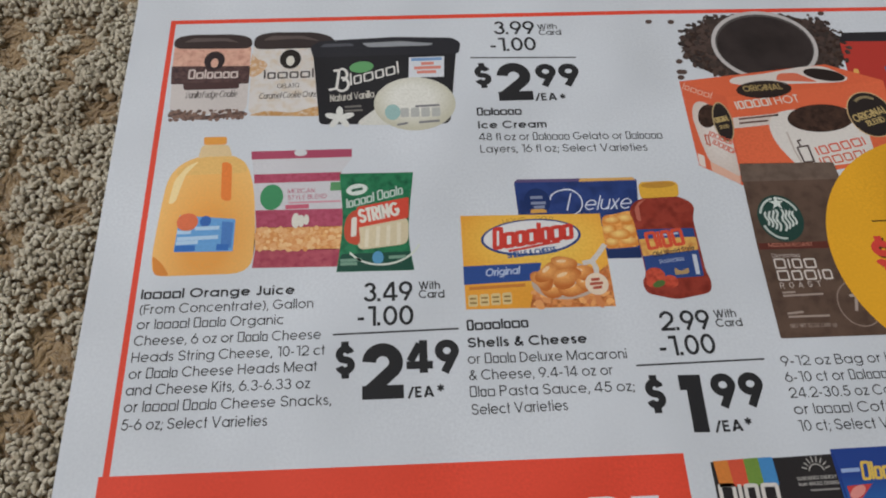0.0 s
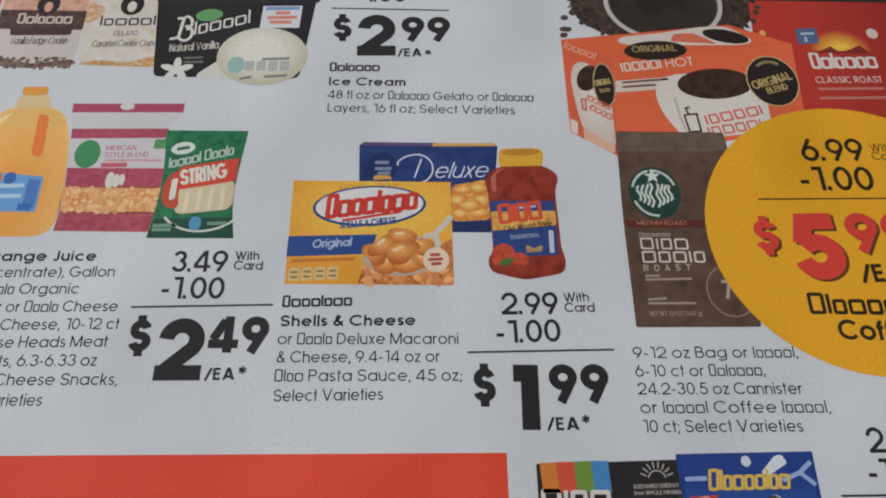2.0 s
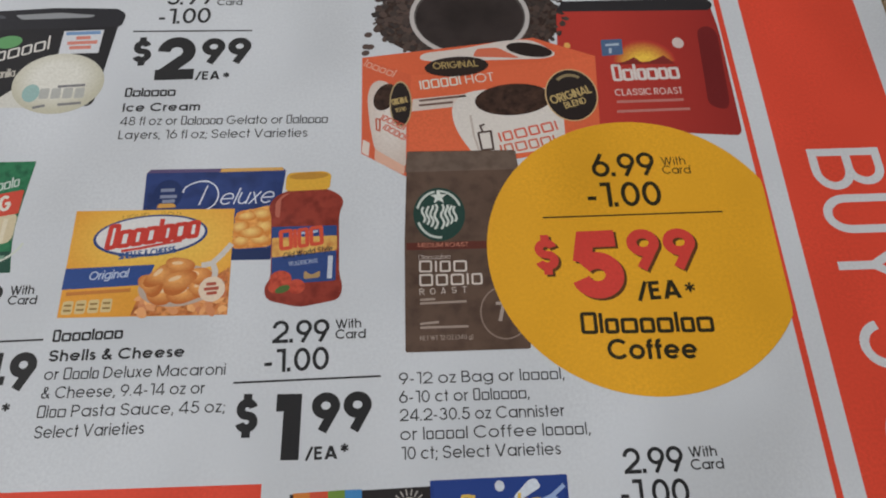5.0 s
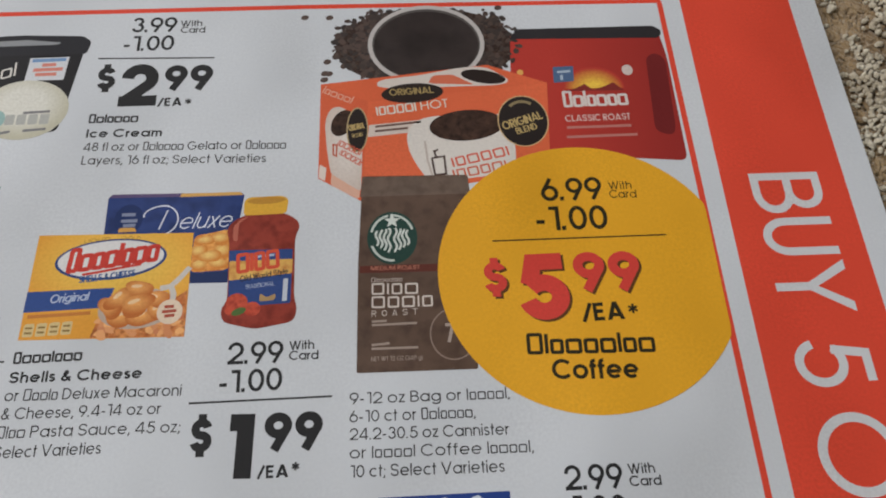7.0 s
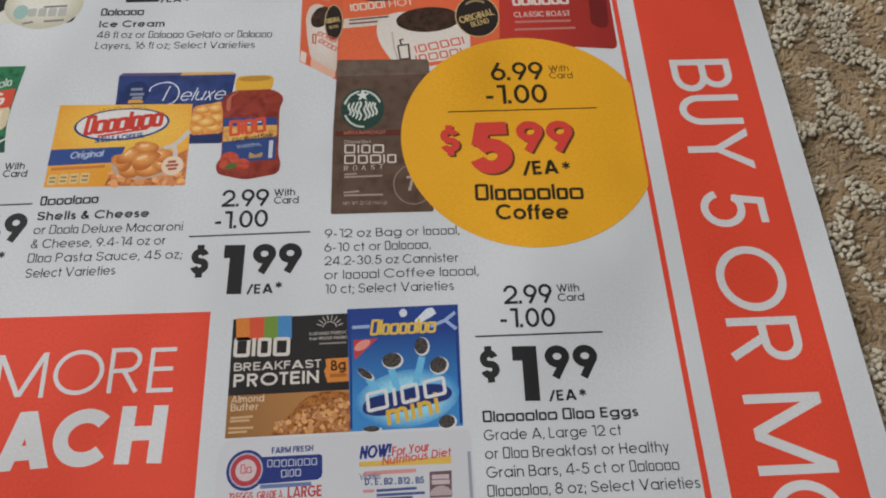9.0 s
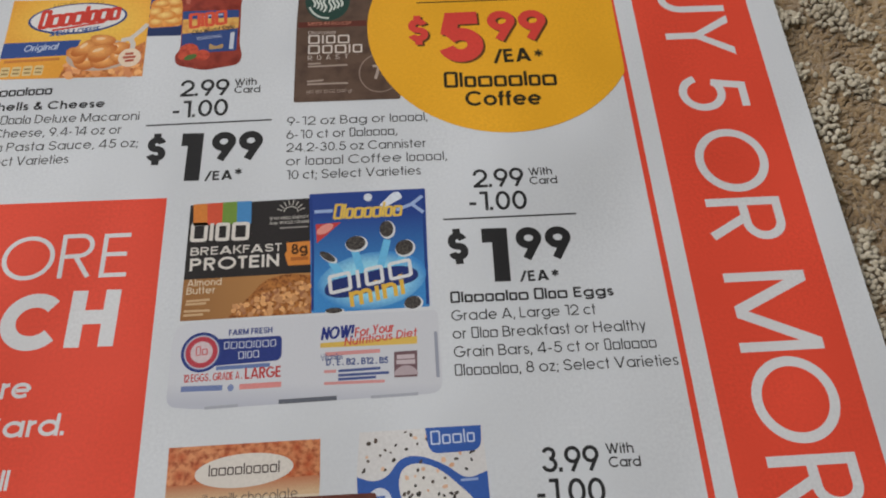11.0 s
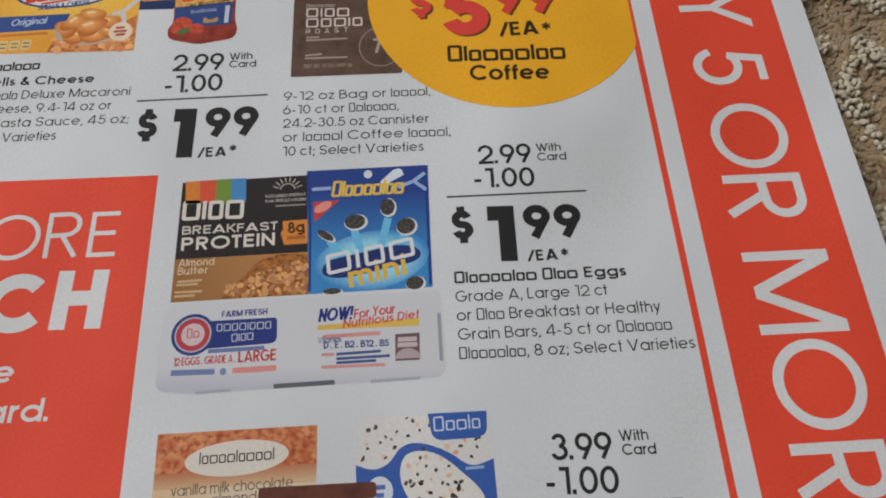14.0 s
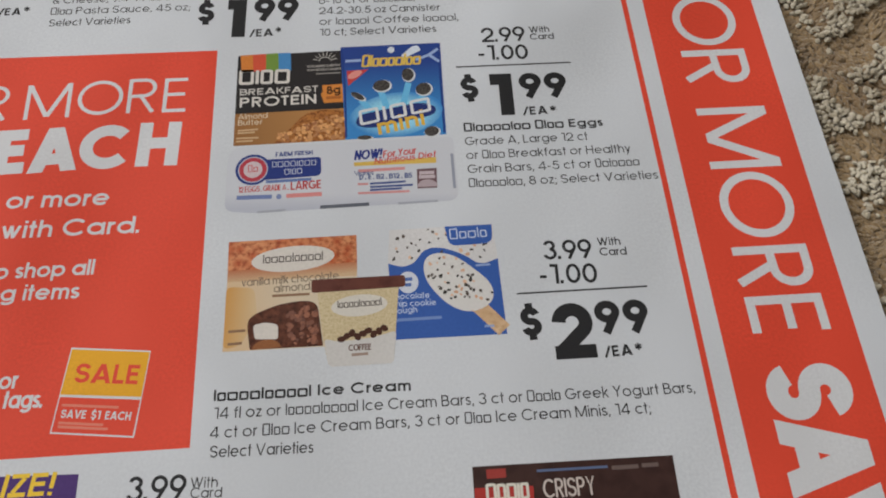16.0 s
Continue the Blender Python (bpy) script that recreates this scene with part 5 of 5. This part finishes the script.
lines("rule", disc_part, [[(63.9, 33.9), (103.2, 34.2)]], 0.35, DT, 18)
for mat, dx, dy, lay in ((ink("5e3a1a"), 0.55, -0.5, 18), (ink("cf3b30"), 0.0, 0.0, 20)):
    for text, x0, y0, x1, y1, tall, pen in (("$", 61.3, 21.5, 66.6, 21.6, 7.2, 0.25), ("5", 68.5, 14.8, 80.0, 15.0, 15.5, 0.25), ("99", 81.0, 21.3, 96.0, 21.2, 9.2, 0.235)):
        lettering("price_figure" if mat.name.endswith("30") else "figure_shadow", disc_part, text, x0 + dx, y0 + dy, x1 + dx, y1 + dy, tall, pen, mat, lay, 0.05)
lettering("unit_note", disc_part, "/EA", 82.2, 14.2, 91.1, 14.5, 4.1, 0.2, DT, 22, 0.1)
AX, AY = 93.0, 16.8
lines("asterisk", disc_part, [[(AX - 1.1 * math.cos(a), AY - 1.1 * math.sin(a)), (AX + 1.1 * math.cos(a), AY + 1.1 * math.sin(a))] for a in (0.52, 1.57, 2.62)], 0.5, DT, 18)
line("brand_bar", disc_part, "{9}", 69.5, 7.5, 96.6, 7.1, 4.3, DT, 18, 0.015)
line("disc_word", disc_part, "Coffee", 74.1, 1.9, 92.2, 1.5, 4.3, DT, 18, 0.015)

# box of breakfast bars
carton = shape("breakfast_bar_box_picture", flyer, [(12.1, -48.6), (38.8, -48.2), (38.2, -21.1), (12.1, -21.7)], ink("2a2728"), 3)
tabs = ((13.1, -26.8, 12.7, -21.5), (16.1, -26.8, 15.7, -21.4), (19.2, -26.7, 19.1, -21.3), (22.4, -26.8, 22.2, -21.2), (25.5, -26.8, 25.3, -21.2))
for k, code in enumerate(("cf7a2e", "cf4f33", "6f8f3c", "3f84bd")):
    (a, b, c, d), (e, f, g, h) = tabs[k], tabs[k + 1]
    shape("colour_tab", carton, [(a, b), (e, f), (g, h), (c, d)], ink(code), 4)
line("brand_bar", carton, "{4^}", 12.7, -30.5, 25.3, -30.6, 4.2, ink("cfcac4"), 4, 0.02)
line("box_word", carton, "BREAKFAST", 12.9, -33.9, 32.3, -33.7, 1.9, ink("c9c4be"), 4, 0.012)
line("box_word", carton, "PROTEIN", 13.0, -37.5, 32.0, -37.2, 2.9, ink("cfcac4"), 4, 0.025)
shape("orange_tag", carton, [(33.7, -37.2), (38.4, -37.1), (38.3, -31.6), (33.2, -31.8), (33.4, -33.7), (32.9, -34.5)], ink("cf8030"), 4)
line("tag_word", carton, "8g", 34.4, -34.7, 37.8, -34.4, 2.5, ink("4a2d18"), 5, 0.02)
bars("tag_line", carton, [[(34.2, -35.7), (37.9, -35.6)]], 0.8, ink("a85f25"), 5)
shape("brown_panel", carton, [(12.1, -48.6), (38.8, -48.2), (38.6, -39.0), (12.1, -39.4)], shaded_print("8a5c30", "ab7a44", 12.4, -47.6, 31.8, -41.2), 4)
line("box_word", carton, "Almond", 12.9, -41.0, 20.0, -40.9, 1.6, ink("d2bfa4"), 5, 0.005)
line("box_word", carton, "Butter", 12.9, -42.8, 18.8, -42.7, 1.6, ink("d2bfa4"), 5, 0.005)
bars("small_print", carton, [[(13.0, -44.3), (17.8, -44.1)], [(12.9, -45.0), (17.1, -44.9)], [(12.7, -46.5), (18.0, -46.5)], [(12.7, -47.4), (16.7, -47.3)]], 0.5, ink("c4a27a"), 5)
granola = shape("granola", carton, [(21.7, -48.3), (38.8, -48.2), (38.6, -39.7), (34.0, -39.0), (29.0, -40.1), (25.8, -44.0)], mottled("8a4f20", "b06f30", "5e3214", 600.0, "cells"), 5, (0.2, 0.2, 0.2, 2, 2, 2))


GX, GY, HX, HY = 22.5, -47.8, 38.3, -39.8


def on_granola(r):
    while True:
        u, v = r.random(), r.random()
        if v < 0.25 + 0.75 * u:
            return GX + (HX - GX) * u, GY + (HY - GY) * v


scatter("granola_grain", carton, 120, on_granola, 0.62, NUT, 6, 31)
line("grain_line", carton, "SUSTAINED ENERGY", 29.4, -26.2, 37.9, -26.0, 0.75, ink("a5a19c"), 4, 0.01)
line("grain_line", carton, "from WHOLE GRAINS", 29.5, -27.3, 38.0, -27.2, 0.75, ink("a5a19c"), 4, 0.01)
bars("grain_line", carton, [[(31.7, -28.2), (37.8, -28.1)]], 0.35, ink("8a8682"), 4)
SX, SY = 34.0, -24.6
lines("sun_rays", carton, [[(SX + 2.0 * math.cos(radians(a)), SY + 2.0 * math.sin(radians(a))), (SX + 3.2 * math.cos(radians(a)), SY + 3.2 * math.sin(radians(a)))] for a in range(20, 170, 20)]
      + [oval(SX, SY, 1.6, 1.6, 0, 10, 170, 10)], 0.25, ink("a5a19c"), 4)

# blue bag of small cookies
bag = shape("cookie_bag_picture", flyer, [(38.8, -48.2), (63.2, -47.9), (63.3, -35.0), (63.5, -19.8), (37.9, -20.1)], shaded_print("2f86c8", "223f88", 50.9, -41.0, 51.1, -25.6), 6, 0.3)
# darker blue printed along the bag's two side edges
lines("bag_crease", bag, [[(39.0, -47.6), (38.9, -34.0), (38.3, -21.0)]], 0.5, ink("1f3a80"), 6.6)
lines("bag_crease", bag, [[(62.8, -47.4), (62.9, -35.0), (63.0, -20.6)]], 0.6, ink("1f3a80"), 6.6)
face("glow", bag, oval(51.3, -41.4, 11.6, 6.4, 9), round_print("8fd2f0", "2f80c4", 51.3, -41.4, 11.8, 6.8, 0.55), 7)
for x0, y0, x1, y1 in ((49.8, -41.8, 47.8, -34.4), (52.6, -40.9, 54.8, -32.1), (46.4, -42.1, 42.8, -36.7), (55.5, -40.4, 58.1, -36.1)):
    lines("splash", bag, [[(x0, y0), (x1, y1)]], 1.6, ink("5fb2dd"), 7.5)
face("hang_hole", bag, oval(50.8, -21.5, 0.9, 1.0), ink("c5ccd6"), 7)
lines("zip_strip", bag, [[(39.1, -24.6), (43.1, -24.5)], [(57.0, -25.0), (60.4, -23.6), (62.8, -21.7)], [(60.4, -23.6), (62.9, -25.8)]], 0.8, ink("8fa6cf"), 7)
shape("zip_pull", bag, [(53.2, -23.6), (54.4, -24.2), (58.5, -21.9), (57.6, -20.3), (56.2, -20.6)], ink("c9d2de"), 8, 0.5)
line("brand_bar", bag, "{9}", 43.2, -26.6, 58.1, -26.4, 3.6, ink("d6b34a"), 8, 0.01, 0.15)
shape("red_corner", bag, [(39.7, -32.3), (44.9, -27.4), (39.4, -27.7)], ink("bf3a3a"), 7)
face("corner_mark", bag, oval(41.4, -28.9, 2.0, 1.0, 30), ink("d98a80"), 7.5)
for x, y, rx, ry, turn in ((48.2, -32.8, 2.4, 1.9, 5), (54.9, -29.7, 1.7, 2.2, 0), (58.6, -34.3, 2.2, 2.0, 30), (42.2, -35.7, 2.2, 0.9, -35), (59.9, -47.0, 2.0, 1.6, 10), (43.6, -48.0, 2.0, 0.7, 0)):
    cookie = face("cookie", bag, oval(x, y, rx, ry, turn), ink("c9ccd0"), 8)
    face("cookie_wafer", bag, oval(x - 0.2, y + 0.2, rx * 0.88, ry * 0.88, turn), mottled("33302f", "5a5450", "232121", 1400.0), 8.5)
shape("logo_field", bag, [(41.1, -44.4), (45.3, -45.3), (60.9, -42.0), (61.3, -39.4), (57.2, -38.1), (41.9, -41.2)], ink("20306e"), 9, 2.5)
line("brand_bar", bag, "{4^}", 42.4, -44.2, 60.4, -40.6, 4.0, ink("d0d3d6"), 10, 0.03, 0.1)
line("bag_word", bag, "mini", 46.7, -47.3, 58.4, -44.8, 4.6, ink("d6ab3a"), 10, 0.03, 0.1)

# egg carton
eggs = shape("egg_carton_picture", flyer, [(10.9, -66.2), (17.4, -67.0), (63.9, -66.2), (65.0, -64.2), (64.7, -48.7), (38.7, -48.8), (12.5, -49.0), (10.9, -51.6)], shaded_print("adb1bf", "c2c5cd", 40.0, -67.0, 40.2, -63.0), 4, (2, 2, 2, 2, 1, 3, 3, 3))
shape("pill_panel", eggs, [(18.8, -58.4), (32.3, -57.9), (33.0, -57.1), (32.9, -52.7), (19.6, -52.8)], ink("24357a"), 5, 0.8)
for code, r in (("26397c", 4.1), ("a9adc0", 3.5), ("b23a48", 3.2), ("c9b6bc", 2.2)):
    face("round_mark", eggs, oval(17.0, -55.4, r, r * 1.02), ink(code), 6 + (4.1 - r) * 0.5)
line("brand_bar", eggs, "{2}", 15.9, -56.1, 18.2, -56.0, 1.9, ink("c2555a"), 8)
line("brand_bar", eggs, "{8^}", 21.4, -55.0, 31.8, -54.9, 1.5, ink("b9bfd0"), 6)
line("brand_bar", eggs, "{4^}", 24.4, -57.2, 28.5, -57.0, 1.5, ink("b9bfd0"), 6)
line("carton_word", eggs, "FARM FRESH", 22.2, -52.2, 31.0, -52.0, 1.3, ink("24357a"), 5, 0.018)
line("carton_word", eggs, "12 EGGS . GRADE A .", 13.8, -61.5, 25.4, -61.3, 1.6, ink("b8403e"), 5, 0.008)
line("carton_word", eggs, "LARGE", 25.9, -61.4, 33.0, -61.3, 2.3, ink("b03434"), 5, 0.012)
bars("small_print", eggs, [[(20.1, -58.9), (30.7, -58.7)]], 0.8, ink("5f74a5"), 5)
bars("small_print", eggs, [[(13.5, -62.8), (21.6, -62.9)]], 1.1, ink("6a7aa8"), 5)
bars("small_print", eggs, [[(24.9, -62.9), (33.1, -62.8)]], 1.1, ink("cf8280"), 5)
face("small_seal", eggs, oval(23.2, -63.0, 0.6, 0.7), ink("7482ac"), 5)
shape("yellow_stripe", eggs, [(40.7, -55.7), (60.2, -55.8), (60.3, -54.2), (40.7, -54.7)], ink("d0ad4e"), 5)
line("carton_word", eggs, "NOW!", 40.8, -54.1, 47.2, -53.8, 2.7, ink("22307c"), 6, 0.03, 0.2)
line("carton_word", eggs, "For Your", 47.6, -53.8, 55.5, -53.0, 2.0, ink("c24844"), 6, 0.012, 0.2)
line("carton_word", eggs, "Nutritious Diet", 45.5, -55.6, 60.2, -54.2, 1.8, ink("c24844"), 6, 0.012, 0.2)
bars("small_print", eggs, [[(41.7, -57.1), (52.7, -56.9)]], 0.8, ink("c98a8a"), 5)
line("carton_word", eggs, "Vitamins", 40.8, -58.4, 45.2, -58.3, 1.3, ink("33467f"), 5)
line("carton_word", eggs, "D . E . B2 . B12 . B5", 41.9, -59.5, 54.3, -59.6, 1.4, ink("33467f"), 5, 0.018)
bars("small_print", eggs, [[(44.3, -60.7), (52.7, -60.5)], [(44.3, -61.6), (54.4, -61.5)], [(44.3, -62.4), (51.8, -62.3)]], 0.55, ink("3f5088"), 5)
bars("small_print", eggs, [[(41.5, -60.7), (43.9, -60.7)], [(41.5, -63.1), (53.5, -63.2)]], 0.6, ink("c98a8a"), 5)
shape("trust_mark", eggs, [(55.4, -62.6), (60.0, -62.6), (60.2, -57.2), (55.5, -57.3)], ink("6a5056"), 5)
bars("mark_line", eggs, [[(56.0, -58.4), (59.6, -58.4)], [(55.9, -59.5), (59.7, -59.5)]], 0.9, ink("b9aab0"), 6)
face("mark_arch", eggs, oval(57.8, -62.2, 2.4, 2.0, 0, 0, 180, 14), ink("a8989e"), 6)
# shadow lines printed in grey under the carton and down its right edge
bars("carton_hinge", eggs, [[(32.7, -66.3), (44.0, -66.1)]], 0.9, ink("5d616c"), 5)
bars("carton_hinge", eggs, [[(18.4, -66.8), (24.8, -66.6)]], 0.6, ink("9da1ac"), 5)
bars("carton_hinge", eggs, [[(50.7, -66.3), (60.0, -66.1)]], 0.6, ink("9da1ac"), 5)
bars("carton_hinge", eggs, [[(64.1, -53.4), (64.1, -63.0)]], 0.7, ink("8f94a3"), 5)

# box of ice cream bars
carton = shape("ice_cream_bar_box_picture", flyer, [(12.2, -99.8), (37.4, -99.9), (40.8, -84.0), (40.9, -73.9), (12.3, -74.1), (12.4, -83.9)], shaded_print("cfae84", "ccbca4", 12.7, -94.4, 27.0, -92.7), 3)
shape("crackle_band", carton, [(12.4, -81.4), (40.9, -80.9), (40.9, -73.9), (12.3, -74.1)], mottled("b5562f", "cf8a5c", "8f3f22", 420.0, "cells"), 4)
shape("crackle_foot", carton, [(12.4, -83.9), (40.8, -83.9), (40.9, -80.6), (12.4, -81.2)], shaded_print("c9b08c", "b06038", 24.5, -84.0, 24.4, -80.5), 4.5)
shape("gold_side", carton, [(12.3, -99.4), (15.9, -98.6), (19.2, -92.2), (18.4, -85.6), (12.3, -85.0)], shaded_print("c78f3f", "cdb48c", 12.6, -91.8, 19.2, -92.2), 4, 1.5)
face("label_oval", carton, oval(26.7, -79.0, 9.2, 3.1, 3), ink("cfc9c2"), 5)
line("brand_bar", carton, "{11}", 20.1, -79.8, 33.3, -79.6, 2.1, ink("3a2c28"), 6)
line("box_word", carton, "vanilla milk chocolate", 15.6, -85.1, 36.8, -84.5, 1.9, ink("6a5a50"), 5, -0.003)
line("box_word", carton, "almond", 22.6, -86.9, 30.5, -86.7, 1.9, ink("6a5a50"), 5, -0.003)
bars("small_print", carton, [[(22.3, -87.7), (30.4, -87.7)], [(13.2, -95.4), (16.8, -95.3)], [(13.2, -98.2), (16.2, -98.1)]], 0.6, ink("8a6a52"), 5)
shape("chocolate_bar", carton, [(17.9, -99.7), (33.3, -99.7), (32.1, -89.7), (28.6, -89.1), (23.5, -89.8), (18.3, -91.8), (17.0, -93.6)], mottled("4f2c20", "6a3c2a", "3c2018", 420.0), 5, (0.2, 0.2, 2, 2, 2, 2, 2))
scatter("almond_bits", carton, 70, within(25.8, -90.6, 32.1, -98.8), 0.6, flecks("5c3122", "8f5438", "almond_print"), 6, 41)
shape("bite", carton, [(18.8, -97.4), (23.8, -97.7), (23.7, -94.3), (21.0, -93.7), (18.4, -94.2)], ink("cfc9c2"), 6.9, 0.8)
face("caramel", carton, oval(21.4, -99.6, 3.0, 2.0, 3, 0, 180, 16), ink("8f5a35"), 6.9)

# tub of coffee ice cream
TUBMAT = mottled("c5b48e", "cdbd9a", "b5a27a", 900.0)
tub = shape("coffee_tub_picture", flyer, [(34.5, -104.4), (48.1, -104.4), (49.9, -87.2), (32.1, -87.3), (33.1, -96.9)], TUBMAT, 10, (1, 1, 0, 0, 0))
shape("tub_foot", tub, [(34.5, -104.4), (48.1, -104.4), (49.0, -97.2), (43.9, -98.5), (36.7, -99.0), (33.5, -98.2)], ink("c6c4c2"), 11, 1.0)
shape("tub_lid", tub, [(30.8, -87.5), (51.4, -87.2), (51.4, -84.4), (30.8, -84.4)], mottled("5d342c", "683c32", "522c26", 150.0), 12, 0.8)
face("label_oval", tub, oval(41.2, -91.0, 6.1, 2.5, 3), ink("d0cbc2"), 12)
line("brand_bar", tub, "{11}", 36.5, -91.4, 46.0, -91.2, 1.7, ink("3a2c28"), 13)
for k in range(9):
    x, y = 37.2, -98.5
    face("coffee_bean", tub, oval(x + 1.15 * k, y + 0.35 * k * 0.35 + 0.5 * ((k * 7) % 3), 0.9, 0.7, 40 * k, n=14), ink("4a2c22"), 12 + 0.05 * k)
line("tub_word", tub, "COFFEE", 38.7, -101.2, 43.5, -101.2, 1.4, ink("5a3a2e"), 12, 0.015)
bars("small_print", tub, [[(39.3, -102.1), (42.8, -102.0)]], 0.6, ink("9a8478"), 12)

# box of frozen yogurt bars
carton = shape("yogurt_bar_box_picture", flyer, [(48.4, -99.3), (72.7, -99.4), (72.4, -81.3), (72.0, -72.9), (48.4, -73.1), (47.7, -81.6)], ink("cbcacb"), 4)
shape("blue_field", carton, [(48.4, -99.3), (72.7, -99.4), (72.4, -81.5), (68.3, -83.0), (64.8, -80.0), (59.3, -77.8), (55.7, -78.5), (53.9, -81.5), (50.9, -82.6), (47.8, -81.4)], ink("2f58a5"), 5, (0, 0, 0, 3, 3, 4, 3, 3, 3, 0))
shape("brand_tab", carton, [(61.7, -77.9), (71.6, -77.6), (71.8, -72.9), (61.0, -72.9)], ink("2f58a5"), 6, (2, 2, 0, 0))
line("brand_bar", carton, "{5}", 62.0, -76.2, 70.5, -76.0, 2.6, ink("b9c6de"), 7)


scatter("chip", carton, 34, within(48.8, -73.4, 71.2, -81.0), 0.42, SPECK, 4.4, 51)
scatter("dough_bit", carton, 14, within(48.8, -73.4, 71.2, -81.0), 0.5, DOUGH, 4.4, 57)
lines("stick", carton, [[(66.9, -92.4), (72.2, -98.5)]], 3.4, mottled("c4a07a", "cfb08c", "b58f68", 300.0), 6)
shape("yogurt_bar", carton, [(65.5, -94.4), (70.6, -92.0), (70.7, -87.3), (62.2, -79.5), (56.1, -79.5), (55.3, -85.3), (60.1, -92.0)], ink("cfcdcb"), 7, (3, 4, 4, 4, 4, 4, 4))
QX, QY, KX, KY = 58.2, -82.2, 67.0, -91.1


def on_bar(r):
    u, a, d = r.random(), r.uniform(0, 6.28), 4.4 * r.random() ** 0.5
    return QX + (KX - QX) * u + d * math.cos(a), QY + (KY - QY) * u + d * math.sin(a)


scatter("chip", carton, 40, on_bar, 0.42, SPECK, 8, 52)
scatter("dough_bit", carton, 18, on_bar, 0.45, DOUGH, 8, 58)
face("count_seal", carton, oval(52.0, -86.2, 2.3, 2.6), ink("c5cbd8"), 6)
bars("seal_line", carton, [[(51.1, -85.5), (53.0, -85.4)], [(51.3, -86.8), (52.7, -86.8)]], 0.8, ink("4a68a8"), 7)
for text, row in (("chocolate", (48.1, -90.1, 56.6, -90.1)), ("chip cookie", (48.1, -91.8, 57.9, -91.9)), ("dough", (48.1, -93.5, 53.7, -93.3))):
    line("box_word", carton, text, *row, 1.4, ink("b5c2dc"), 6, 0.006)
bars("small_print", carton, [[(48.9, -94.9), (58.9, -94.8)]], 0.7, ink("6a86bd"), 6)
bars("small_print", carton, [[(67.3, -83.0), (70.6, -82.9)], [(68.0, -97.4), (70.1, -97.4)]], 0.5, ink("8aa0cc"), 8)

# dark box at the page's lower part
carton = shape("crispy_snack_box_picture", flyer, [(62.6, -140.8), (103.2, -143.5), (103.4, -127.0), (62.8, -126.7)], mottled("3a2623", "432d29", "33211f", 120.0), 3)
bars("red_label", carton, [[(65.5, -128.3), (69.4, -128.3)]], 1.8, ink("9c3a34"), 4)
shape("red_panel", carton, [(62.8, -134.6), (74.4, -134.8), (74.6, -131.1), (62.9, -130.8)], ink("a8322c"), 4, 0.4)
line("brand_bar", carton, "{5^}", 65.2, -133.3, 73.6, -133.4, 3.0, CREAM, 5, 0.02)
line("box_word", carton, "CRISPY", 76.5, -133.6, 86.8, -133.6, 3.6, ink("c5bab4"), 4)
bars("box_line", carton, [[(75.6, -128.3), (89.9, -128.4)]], 0.5, ink("5a6a8c"), 4)
bars("small_print", carton, [[(90.7, -128.7), (96.1, -128.7)], [(96.8, -128.6), (100.2, -128.6)]], 0.8, ink("6a5a56"), 4)

# ---- what the printed pictures show ----
for ob in flyer.children:
    name = ob.name.split(".")[0]
    if name.endswith("_picture") and not ob.get("label"):
        tagged(ob, "printed colour picture of a " + name[:-8].replace("_", " ").replace("a coffee beans", "coffee beans"))
